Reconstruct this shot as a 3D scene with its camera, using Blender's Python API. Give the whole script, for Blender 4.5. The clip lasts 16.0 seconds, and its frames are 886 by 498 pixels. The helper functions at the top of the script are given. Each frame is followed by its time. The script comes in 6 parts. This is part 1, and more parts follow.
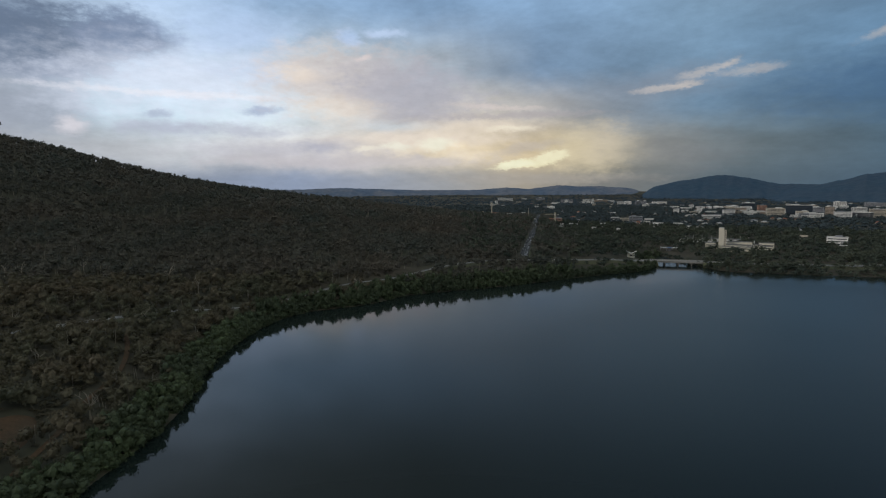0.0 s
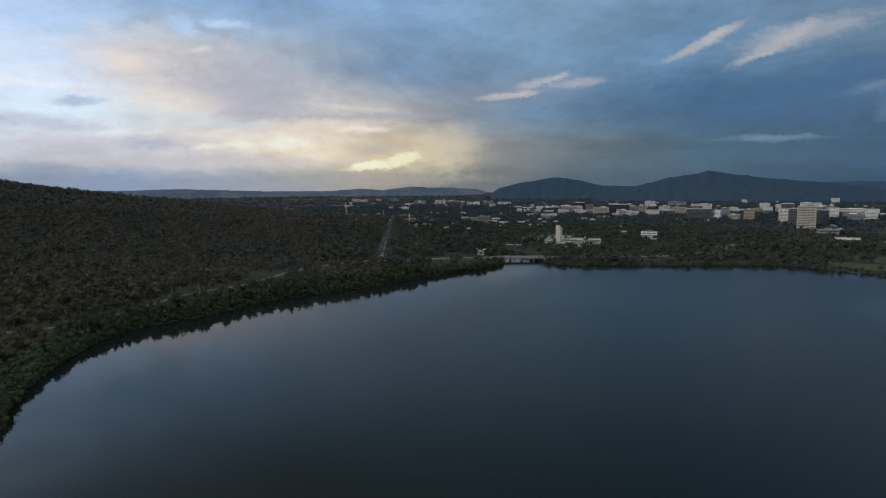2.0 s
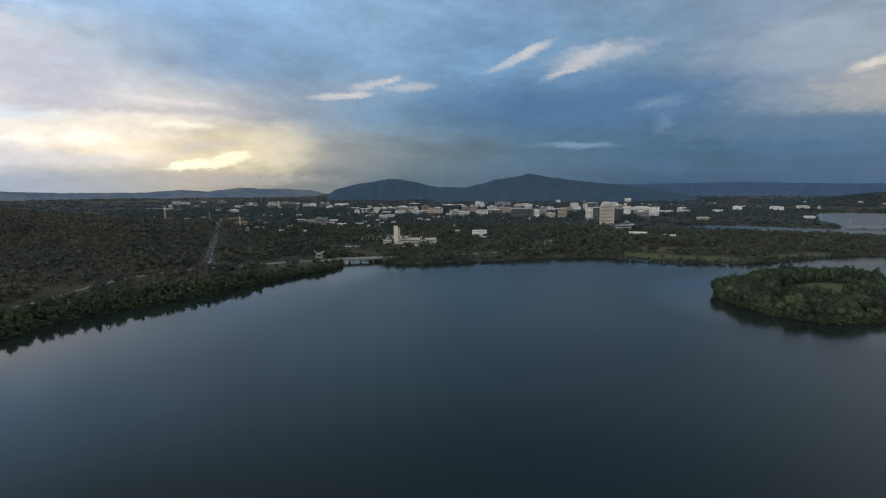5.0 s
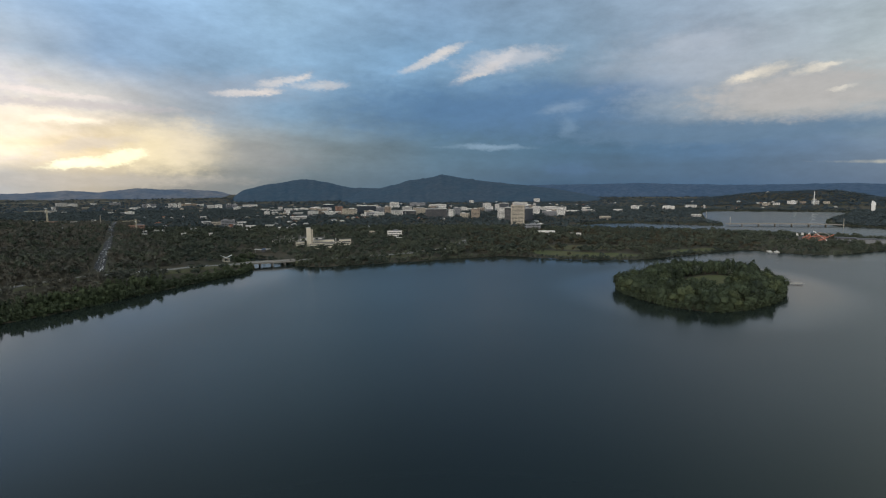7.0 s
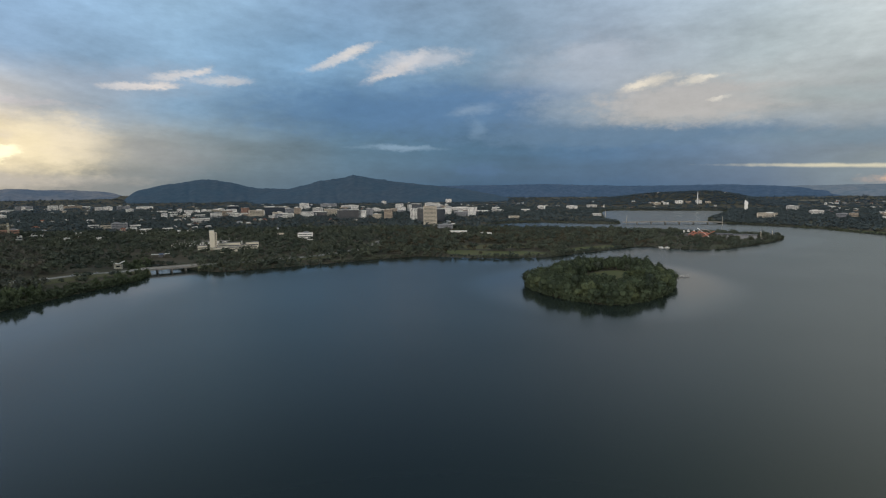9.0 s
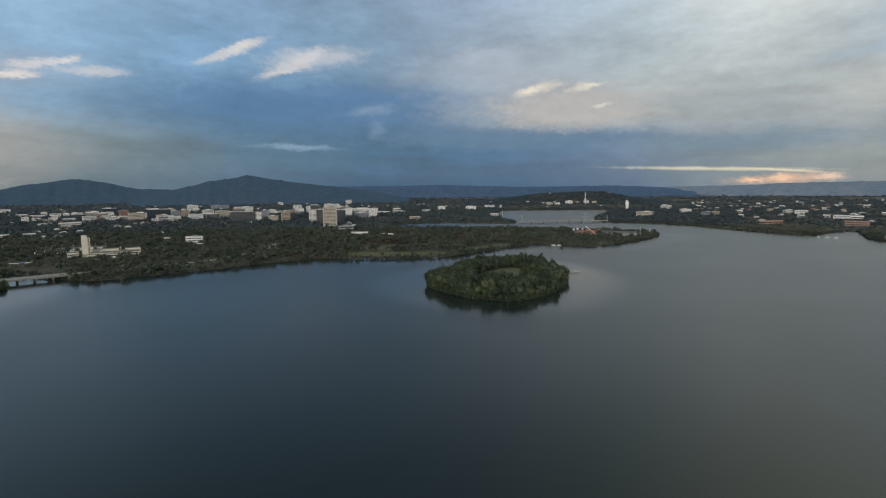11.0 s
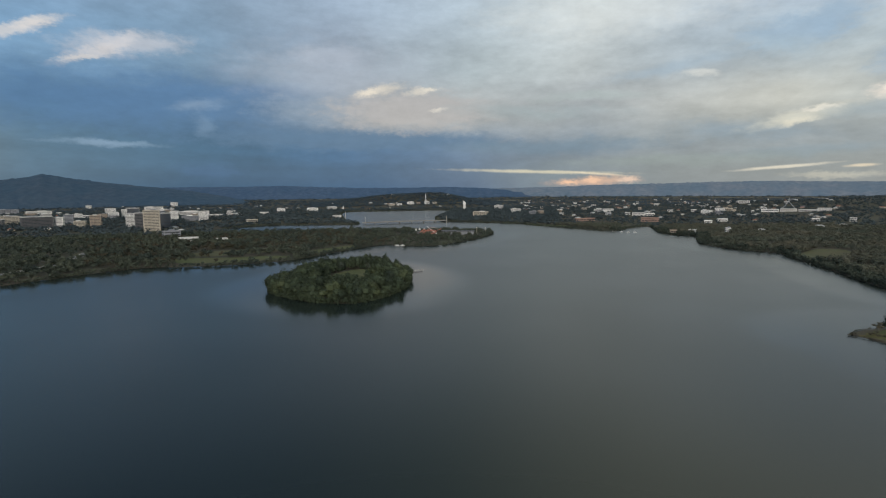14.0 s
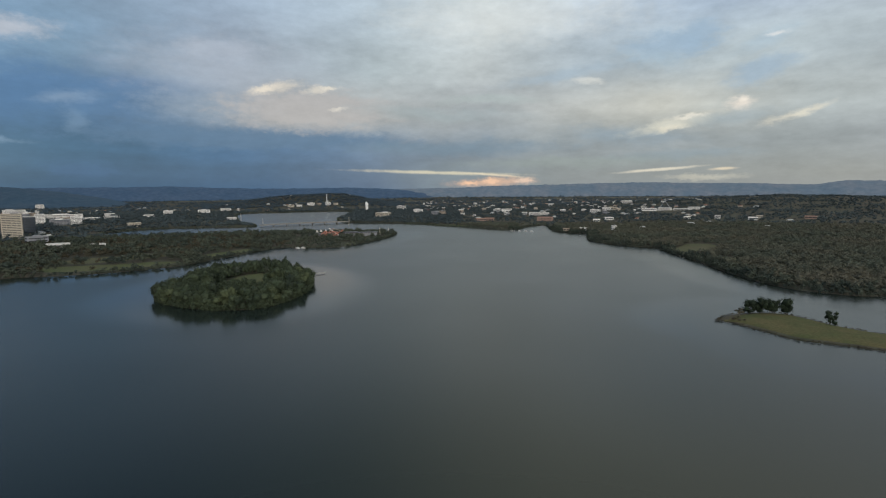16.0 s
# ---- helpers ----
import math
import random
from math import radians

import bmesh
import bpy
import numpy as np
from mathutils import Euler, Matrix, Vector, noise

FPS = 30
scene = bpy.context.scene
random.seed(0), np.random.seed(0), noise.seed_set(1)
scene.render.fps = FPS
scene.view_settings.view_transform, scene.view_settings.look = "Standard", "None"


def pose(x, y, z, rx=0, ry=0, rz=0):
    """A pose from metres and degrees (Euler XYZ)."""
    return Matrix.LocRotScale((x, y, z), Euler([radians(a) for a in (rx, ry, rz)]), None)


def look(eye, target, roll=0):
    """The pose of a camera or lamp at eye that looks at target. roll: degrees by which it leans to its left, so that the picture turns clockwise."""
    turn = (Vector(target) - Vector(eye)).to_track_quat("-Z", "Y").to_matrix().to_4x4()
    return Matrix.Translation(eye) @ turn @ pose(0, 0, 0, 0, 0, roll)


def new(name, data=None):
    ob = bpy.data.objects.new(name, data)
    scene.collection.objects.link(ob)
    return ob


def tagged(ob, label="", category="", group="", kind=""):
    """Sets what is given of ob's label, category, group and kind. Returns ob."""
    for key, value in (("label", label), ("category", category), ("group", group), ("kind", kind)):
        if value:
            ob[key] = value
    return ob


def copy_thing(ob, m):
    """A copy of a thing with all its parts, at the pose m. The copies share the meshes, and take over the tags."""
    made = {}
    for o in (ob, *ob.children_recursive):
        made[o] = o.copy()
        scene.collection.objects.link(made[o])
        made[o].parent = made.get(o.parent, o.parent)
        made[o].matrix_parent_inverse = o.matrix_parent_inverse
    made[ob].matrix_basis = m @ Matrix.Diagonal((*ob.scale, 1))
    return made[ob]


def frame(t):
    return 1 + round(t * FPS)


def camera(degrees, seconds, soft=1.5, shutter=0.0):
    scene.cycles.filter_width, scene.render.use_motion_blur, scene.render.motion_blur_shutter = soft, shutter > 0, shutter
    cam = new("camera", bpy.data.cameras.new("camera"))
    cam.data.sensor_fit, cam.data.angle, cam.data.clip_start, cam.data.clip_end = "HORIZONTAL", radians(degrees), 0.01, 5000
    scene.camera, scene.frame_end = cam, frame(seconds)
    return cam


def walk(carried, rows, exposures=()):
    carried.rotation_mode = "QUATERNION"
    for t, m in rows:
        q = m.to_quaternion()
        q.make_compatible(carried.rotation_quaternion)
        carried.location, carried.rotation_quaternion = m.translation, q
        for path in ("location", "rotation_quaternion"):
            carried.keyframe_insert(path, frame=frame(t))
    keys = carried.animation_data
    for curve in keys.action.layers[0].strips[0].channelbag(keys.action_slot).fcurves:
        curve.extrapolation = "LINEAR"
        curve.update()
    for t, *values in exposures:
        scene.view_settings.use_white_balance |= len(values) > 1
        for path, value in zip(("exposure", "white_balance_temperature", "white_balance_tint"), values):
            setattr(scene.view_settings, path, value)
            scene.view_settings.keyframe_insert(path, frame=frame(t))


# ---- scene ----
cam = camera(78.95, 16.0, soft=1.2)
EYE_Z = 100.0
TILT, LEAN = 83.705, 0.455
YAWS = [(0.0, -0.00), (0.5, -3.03), (1.0, -6.72), (1.5, -11.01), (2.0, -15.35), (2.5, -19.19), (3.0, -23.10), (3.5, -26.09), (4.0, -28.17), (6.5, -39.38), (7.0, -41.51), (7.5, -43.48), (8.0, -45.64), (8.5, -48.11), (9.0, -50.77), (11.5, -63.99), (12.0, -66.76), (12.5, -69.41), (13.0, -72.26), (13.5, -75.02), (14.0, -77.84), (14.5, -80.66), (15.0, -83.31), (15.5, -85.84), (16.0, -88.15)]
walk(cam, [(t, pose(0, 0, EYE_Z, TILT, LEAN, a)) for t, a in YAWS],
     exposures=[(0.0, -0.36, 6280, 10), (2.0, -0.34, 6050, 10), (3.0, -0.26, 5950, 10), (4.0, -0.12, 5950, 10), (5.3, 0.08, 6200, 10), (6.5, 0.2, 6450, 10), (9.0, 0.2, 6500, 10), (16.0, 0.2, 6450, 10)])

# ---- world and sun ----
def lin(c):
    """Linear colour from an 8-bit display colour."""
    return tuple(((v / 255 + 0.055) / 1.055) ** 2.4 if v > 10 else v / 255 / 12.92 for v in c)


world = bpy.data.worlds.new("dusk_sky")
scene.world = world
world.use_nodes = True
WN, WL = world.node_tree.nodes, world.node_tree.links
WN.clear()


def wn(kind, **inputs):
    n = WN.new(kind)
    for k, v in inputs.items():
        n.inputs[int(k[1:])].default_value = v
    return n


def wmath(op, a, b=None, c=None, clamp=False):
    n = WN.new("ShaderNodeMath")
    n.operation, n.use_clamp = op, clamp
    for i, v in enumerate((a, b, c)):
        if v is None:
            continue
        if isinstance(v, (int, float)):
            n.inputs[i].default_value = v
        else:
            WL.new(v, n.inputs[i])
    return n.outputs[0]


def wmix(fac, a, b):
    n = WN.new("ShaderNodeMix")
    n.data_type = "RGBA"
    for sock, v in ((n.inputs[0], fac), (n.inputs[6], a), (n.inputs[7], b)):
        if isinstance(v, (int, float)):
            sock.default_value = v
        elif isinstance(v, tuple):
            sock.default_value = (*v, 1)
        else:
            WL.new(v, sock)
    return n.outputs[2]


def wstep(v, lo, hi):
    n = WN.new("ShaderNodeMapRange")
    n.interpolation_type = "SMOOTHSTEP"
    n.inputs[1].default_value, n.inputs[2].default_value = lo, hi
    WL.new(v, n.inputs[0])
    return n.outputs[0]


def wnoise(vec, scale, detail=4, rough=0.55, sx=1, sy=1, sz=1, off=(0, 0, 0)):
    m = WN.new("ShaderNodeMapping")
    m.inputs[1].default_value = off
    m.inputs[3].default_value = (sx, sy, sz)
    WL.new(vec, m.inputs[0])
    n = WN.new("ShaderNodeTexNoise")
    n.inputs["Scale"].default_value, n.inputs["Detail"].default_value, n.inputs["Roughness"].default_value = scale, detail, rough
    WL.new(m.outputs[0], n.inputs["Vector"])
    return n.outputs[0]


DIRECTION = WN.new("ShaderNodeTexCoord").outputs["Generated"]
sep = WN.new("ShaderNodeSeparateXYZ")
WL.new(DIRECTION, sep.inputs[0])
DX, DY, DZ = sep.outputs
flat = wmath("SQRT", wmath("ADD", wmath("MULTIPLY", DX, DX), wmath("MULTIPLY", DY, DY)))
AZ = wmath("MULTIPLY", wmath("ARCTAN2", DX, DY), 57.2958)
EL = wmath("MULTIPLY", wmath("ARCTAN2", DZ, flat), 57.2958)
comb = WN.new("ShaderNodeCombineXYZ")
WL.new(AZ, comb.inputs[0])
WL.new(EL, comb.inputs[1])
AZEL = comb.outputs[0]
# the cloud layers lie level, so they foreshorten towards the horizon
below = wmath("ADD", wmath("MAXIMUM", DZ, 0.0), 0.10)
comb2 = WN.new("ShaderNodeCombineXYZ")
WL.new(wmath("DIVIDE", DX, below), comb2.inputs[0])
WL.new(wmath("DIVIDE", DY, below), comb2.inputs[1])
LEVEL = comb2.outputs[0]

# ragged edges: directions pushed about by noise
def pushed(vec, scale, amount_a, amount_e, detail):
    m = WN.new("ShaderNodeMapping")
    m.inputs[3].default_value = (1, 1.9, 1)
    WL.new(AZEL, m.inputs[0])
    n = WN.new("ShaderNodeTexNoise")
    n.inputs["Scale"].default_value, n.inputs["Detail"].default_value, n.inputs["Roughness"].default_value = scale, detail, 0.6
    WL.new(m.outputs[0], n.inputs["Vector"])
    c = WN.new("ShaderNodeVectorMath")
    c.operation = "SUBTRACT"
    c.inputs[1].default_value = (0.5, 0.5, 0.5)
    WL.new(n.outputs[1], c.inputs[0])
    q = WN.new("ShaderNodeVectorMath")
    q.operation = "MULTIPLY_ADD"
    q.inputs[1].default_value = (amount_a, amount_e, 0)
    WL.new(c.outputs[0], q.inputs[0])
    WL.new(vec, q.inputs[2])
    return q.outputs[0]


RAG = {}
RAG[0] = pushed(pushed(AZEL, 0.45, 1.6, 0.7, 5), 1.6, 0.8, 0.4, 4)
RAG[1] = pushed(RAG[0], 0.10, 4.5, 2.0, 3)
RAG[2] = pushed(AZEL, 0.45, 0.6, 0.12, 4)
RAG[3] = pushed(RAG[0], 2.6, 0.75, 0.42, 4)
sep2 = WN.new("ShaderNodeSeparateXYZ")
WL.new(RAG[1], sep2.inputs[0])
WAZ, WEL = sep2.outputs[0], sep2.outputs[1]

# broad colour of the sky: one row of colours round the compass for each height
SKY_ROWS = [
    (1, [(-180, 150, 155, 165), (-39, 138, 145, 155), (-15, 149, 162, 185), (0, 165, 167, 170), (8, 174, 165, 150), (15, 139, 138, 133), (27, 97, 114, 125), (41, 77, 105, 127), (54, 60, 92, 120), (70, 68, 98, 128), (81, 91, 112, 136), (88, 118, 132, 142), (100, 133, 141, 144), (125, 147, 151, 149), (180, 150, 155, 165)]),
    (4, [(-180, 160, 160, 165), (-39, 171, 174, 182), (-25, 211, 214, 217), (-12, 235, 227, 219), (0, 244, 226, 196), (10, 227, 206, 168), (18, 178, 171, 157), (27, 119, 131, 137), (41, 81, 111, 135), (54, 64, 99, 129), (67, 68, 102, 137), (76, 86, 112, 142), (87, 112, 126, 142), (98, 133, 141, 147), (122, 147, 154, 157), (180, 160, 160, 165)]),
    (8, [(-180, 160, 165, 170), (-39, 171, 179, 191), (-27, 216, 243, 255), (-16, 233, 248, 254), (-5, 211, 205, 202), (3, 222, 212, 198), (12, 169, 169, 170), (25, 121, 149, 174), (41, 74, 109, 140), (54, 79, 108, 138), (63, 109, 129, 151), (71, 157, 159, 160), (81, 164, 167, 167), (93, 157, 162, 165), (110, 179, 179, 171), (122, 170, 177, 177), (180, 160, 165, 170)]),
    (12.5, [(-180, 160, 165, 175), (-39, 140, 158, 180), (-27, 215, 234, 255), (-12, 199, 213, 223), (0, 177, 187, 196), (10, 128, 153, 180), (25, 132, 163, 190), (38, 124, 161, 194), (54, 115, 141, 164), (67, 143, 156, 172), (81, 170, 181, 185), (92, 181, 187, 187), (103, 165, 177, 185), (117, 170, 181, 185), (180, 160, 165, 175)]),
    (18.5, [(-180, 160, 170, 180), (-39, 161, 180, 202), (-27, 199, 223, 251), (-17, 161, 191, 223), (0, 137, 167, 199), (15, 146, 178, 210), (25, 146, 178, 205), (41, 123, 151, 179), (54, 130, 154, 177), (67, 152, 169, 187), (81, 170, 184, 194), (93, 195, 204, 206), (103, 185, 199, 211), (114, 157, 174, 193), (125, 164, 176, 191), (180, 160, 170, 180)]),
    # unseen sky above the view, its tones shaped to brighten or darken the lake
    (30, [(-180, 165, 172, 175), (-30, 150, 158, 168), (0, 96, 101, 111), (22, 70, 88, 116), (46, 44, 78, 126), (60, 60, 92, 130), (78, 128, 146, 150), (100, 238, 238, 210), (128, 255, 252, 226), (180, 165, 172, 175)]),
]
broad = None
for k, (height, stops) in enumerate(SKY_ROWS):
    ramp = WN.new("ShaderNodeValToRGB")
    WL.new(wmath("DIVIDE", wmath("ADD", wmath("ADD", wmath("MULTIPLY", AZ, 0.45), wmath("MULTIPLY", WAZ, 0.55)), 180), 360), ramp.inputs[0])
    e = ramp.color_ramp.elements
    for i, (a, *c) in enumerate(stops):
        el = e[i] if i < 2 else e.new(1.0)
        el.position = (a + 180) / 360
    for el, (a, *c) in zip(sorted(e, key=lambda q: q.position), stops):
        el.color = (*lin(c), 1)
    if broad is None:
        broad = ramp.outputs[0]
    else:
        broad = wmix(wstep(WEL, SKY_ROWS[k - 1][0], height), broad, ramp.outputs[0])

# streaks and billows of the cloud layers
streak = wnoise(LEVEL, 0.7, 5, 0.55, 1, 1, 1)
billow = wnoise(AZEL, 0.13, 6, 0.6, 1, 2.4)
tone = wmath("ADD", wmath("MULTIPLY", wmath("SUBTRACT", streak, 0.5), 0.55), wmath("MULTIPLY", wmath("SUBTRACT", billow, 0.5), 0.85))
gain = wmath("ADD", 1.0, wmath("MULTIPLY", tone, wstep(EL, -1, 5)))
# the sky is brightest in the west, where the sun stands behind the cloud
west = wmath("SUBTRACT", 1.18, wmath("MULTIPLY", wstep(AZ, 2, 34), 0.18))
scaled = WN.new("ShaderNodeVectorMath")
scaled.operation = "SCALE"
WL.new(broad, scaled.inputs[0])
WL.new(gain, scaled.inputs[3])
SKY = scaled.outputs[0]


COUNT = 0
FRAY = wmath("MULTIPLY", wmath("SUBTRACT", wnoise(AZEL, 0.5, 6, 0.65, 1, 2.0, off=(9, 4, 0)), 0.5), 1.5)


def cloud(az, el, ra, re, colour, strength=0.9, lean=0.0, soft=0.6, ragged=1.0):
    """One bank of cloud: centre, half width and half height in degrees."""
    global SKY, COUNT
    COUNT += 1
    if COUNT % 5 == 0:  # layers wait for the ones behind them, which keeps the shader small
        for k in (0, 1, 2, 3):
            w = WN.new("ShaderNodeVectorMath")
            w.operation = "MULTIPLY_ADD"
            w.inputs[1].default_value = (1e-8, 1e-8, 1e-8)
            WL.new(SKY, w.inputs[0])
            WL.new(RAG[k], w.inputs[2])
            RAG[k] = w.outputs[0]
    m = WN.new("ShaderNodeMapping")
    m.vector_type = "TEXTURE"
    m.inputs[1].default_value, m.inputs[2].default_value, m.inputs[3].default_value = (az, el, 0), (0, 0, radians(lean)), (ra, re, 1)
    WL.new(RAG[1 if ragged > 0.75 else 3 if ragged > 0.3 else 2], m.inputs[0])
    v = WN.new("ShaderNodeVectorMath")
    v.operation = "LENGTH"
    WL.new(m.outputs[0], v.inputs[0])
    q = WN.new("ShaderNodeMapRange")
    q.interpolation_type = "SMOOTHSTEP"
    for i, w in enumerate((1 + 0.75 * soft, 1 - 0.95 * soft, 0.0, strength)):
        q.inputs[i + 1].default_value = w
    WL.new(wmath("ADD", v.outputs["Value"], FRAY), q.inputs[0])
    SKY = wmix(q.outputs[0], SKY, lin(colour))


# western sky
cloud(-36.61, 12.2, 6.8, 3.1, (112, 127, 150), 1, 0, 0.4, 1)
cloud(-29.41, 13.72, 4.40, 1.67, (122, 138, 166), 0.9, 4, 0.45, 1)
cloud(-34.60, 10.55, 3.36, 0.91, (138, 150, 172), 0.8, 10, 0.5, 1)
cloud(-36.57, 7.32, 4.55, 2.28, (165, 172, 186), 0.8, 0, 0.6, 1)
cloud(-24.83, 9.92, 11.09, 3.27, (235, 241, 255), 0.8, 0, 0.9, 1)
cloud(-24.87, 9.06, 11.11, 0.30, (254, 251, 255), 0.6, 0, 0.9, 0.4)
cloud(-20.10, 15.01, 5.62, 2.21, (199, 221, 254), 0.6, 0, 0.9, 1)
cloud(-17.14, 11.52, 4.80, 0.94, (217, 231, 254), 0.6, 0, 0.9, 1)
cloud(-26.96, 5.84, 3.52, 0.62, (187, 189, 206), 0.7, 0, 0.9, 1)
cloud(-20.02, 5.82, 4.43, 0.54, (191, 192, 206), 0.66, 0, 0.9, 1)
cloud(-16.36, 4.14, 9.28, 0.92, (199, 197, 207), 0.7, 0, 0.95, 1)
cloud(-12.17, 4.58, 2.72, 0.50, (180, 181, 196), 0.7, 0, 0.9, 1)
cloud(-10.79, 2.99, 12.61, 0.63, (205, 199, 204), 0.7, 0, 0.8, 1)
cloud(-27.36, 6.99, 1.02, 0.28, (182, 191, 212), 0.7, 8, 0.9, 1)
cloud(-18.04, 7.77, 1.60, 0.36, (172, 184, 210), 0.75, 5, 0.9, 1)
cloud(-10.55, 11.15, 7.34, 3.12, (228, 215, 205), 0.85, 0, 0.7, 1)
cloud(-3.67, 9.88, 7.59, 3.21, (182, 181, 192), 0.75, -8, 0.7, 1)
cloud(-14.98, 11.52, 2.73, 0.74, (254, 236, 216), 0.6, 0, 0.8, 1)
cloud(-10.93, 8.13, 3.97, 1.44, (244, 228, 210), 0.65, 0, 0.8, 1)
cloud(-9.31, 15.13, 1.24, 0.62, (197, 220, 254), 0.7, 0, 0.8, 1)
cloud(-5.88, 15.79, 1.95, 0.41, (208, 226, 254), 0.7, 0, 0.8, 1)
cloud(-7.65, 13.30, 0.80, 0.29, (242, 223, 217), 0.62, 10, 0.95, 1)
cloud(-33.92, 6.07, 0.98, 0.79, (237, 231, 235), 0.75, 0, 0.95, 1)
cloud(-4.90, 6.45, 3.51, 0.50, (217, 228, 235), 0.53, 0, 0.95, 1)
cloud(-1.97, 5.06, 8.86, 0.69, (246, 231, 215), 0.6, 0, 0.8, 1)
cloud(-7.58, 4.20, 0.93, 0.25, (255, 246, 227), 0.7, 0, 0.8, 1)
cloud(-4.82, 4.38, 1.41, 0.38, (255, 250, 230), 0.79, 0, 0.8, 1)
cloud(-0.79, 4.71, 1.90, 0.51, (255, 251, 227), 0.79, 0, 0.8, 1)
cloud(2.17, 3.52, 2.37, 0.51, (254, 238, 214), 0.62, 0, 0.9, 1)
cloud(-2.59, 3.15, 5.33, 0.45, (212, 203, 197), 0.62, 0, 0.95, 1)
cloud(3.94, 6.44, 6.46, 0.80, (247, 230, 208), 0.6, 0, 0.8, 1)
cloud(7.16, 6.21, 1.98, 0.31, (255, 244, 219), 0.7, 0, 0.9, 1)
cloud(5.70, 8.39, 4.36, 0.25, (229, 215, 208), 0.62, -4, 0.95, 0.6)
cloud(6.86, 7.52, 8.12, 0.34, (186, 177, 178), 0.6, 0, 0.8, 0.6)
cloud(14.61, 3.76, 4.17, 2.03, (232, 216, 180), 0.75, 0, 0.9, 0.6)
cloud(16.51, 4.71, 2.18, 1.89, (214, 201, 180), 0.5, 0, 0.9, 0.6)
cloud(8.63, 4.24, 3.47, 0.52, (199, 188, 178), 0.6, 8, 0.8, 0.6)
cloud(8.93, 2.70, 3.30, 0.46, (255, 246, 204), 0.9, 7, 0.6, 0.5)
cloud(10.90, 3.25, 1.9, 0.52, (255, 246, 208), 0.95, 14, 0.5, 0.6)
cloud(7.48, 2.52, 1.87, 0.38, (255, 251, 217), 0.88, 8, 0.65, 0.5)
cloud(10.40, 1.08, 9.81, 0.52, (182, 174, 165), 0.5, 0, 0.8, 0.6)
cloud(23.34, 3.66, 5.00, 1.61, (128, 132, 140), 0.5, 0, 0.9, 1)
# northern wisps
cloud(22.20, 10.00, 5.74, 1.36, (150, 158, 172), 0.5, 4, 0.9, 1)
cloud(21.92, 9.51, 2.50, 0.32, (226, 214, 204), 0.58, 3, 0.75, 0.55)
cloud(24.03, 9.72, 1.39, 0.28, (228, 216, 205), 0.51, 4, 0.75, 0.55)
cloud(25.42, 10.73, 2.48, 0.37, (222, 212, 204), 0.55, 10, 0.8, 0.55)
cloud(27.45, 11.24, 0.88, 0.28, (226, 215, 205), 0.51, 20, 0.8, 0.55)
cloud(29.36, 10.45, 2.46, 0.38, (218, 210, 203), 0.55, 3, 0.8, 0.55)
cloud(40.22, 12.99, 3.03, 0.38, (222, 212, 202), 0.58, 20, 0.8, 0.5)
cloud(41.98, 13.94, 1.74, 0.33, (226, 216, 206), 0.55, 20, 0.8, 0.5)
cloud(48.35, 13.00, 4.59, 0.96, (186, 189, 196), 0.75, 6, 0.7, 0.7)
cloud(45.75, 12.00, 2.79, 0.43, (214, 205, 199), 0.58, 20, 0.8, 0.5)
cloud(44.59, 11.43, 1.63, 0.19, (222, 213, 203), 0.55, 12, 0.8, 0.4)
cloud(47.77, 13.29, 1.73, 0.47, (206, 202, 202), 0.51, 20, 0.9, 0.6)
# dark blue rain cloud
cloud(48.37, 8.36, 15.06, 2.68, (78, 113, 152), 0.75, 0, 0.9, 1)
cloud(57.36, 9.65, 7.05, 0.86, (80, 114, 152), 0.6, 0, 0.9, 1)
cloud(54.09, 8.07, 2.02, 0.55, (132, 153, 176), 0.57, 12, 0.95, 1)
cloud(54.40, 6.06, 0.90, 1.01, (112, 138, 165), 0.5, 0, 0.8, 1)
cloud(46.64, 4.24, 3.64, 0.25, (140, 165, 190), 0.56, 0, 0.95, 0.8)
cloud(54.75, 1.97, 2.54, 0.80, (70, 104, 140), 0.6, 0, 0.8, 0.8)
cloud(69.58, 5.16, 13.81, 1.02, (84, 112, 141), 0.85, 0, 0.5, 0.35)
# eastern bank of cloud
cloud(66.50, 11.52, 7.66, 2.71, (164, 170, 179), 0.55, 0, 0.9, 1)
cloud(65.18, 8.11, 4.93, 1.45, (140, 153, 167), 0.65, 0, 0.7, 1)
cloud(74.65, 8.05, 8.23, 1.89, (173, 169, 167), 0.85, 0, 0.5, 0.4)
cloud(66.89, 13.42, 3.32, 0.87, (170, 178, 190), 0.5, 0, 0.9, 1)
cloud(71.36, 10.14, 2.20, 0.46, (226, 214, 194), 0.58, 12, 0.9, 0.7)
cloud(70.26, 9.97, 0.99, 0.26, (232, 220, 200), 0.51, 10, 0.8, 0.6)
cloud(75.74, 10.10, 1.44, 0.36, (228, 217, 198), 0.55, 8, 0.9, 0.7)
cloud(76.51, 10.27, 0.55, 0.20, (236, 226, 208), 0.51, -10, 0.8, 0.6)
cloud(77.29, 8.23, 0.73, 0.16, (226, 218, 204), 0.55, 4, 0.9, 0.6)
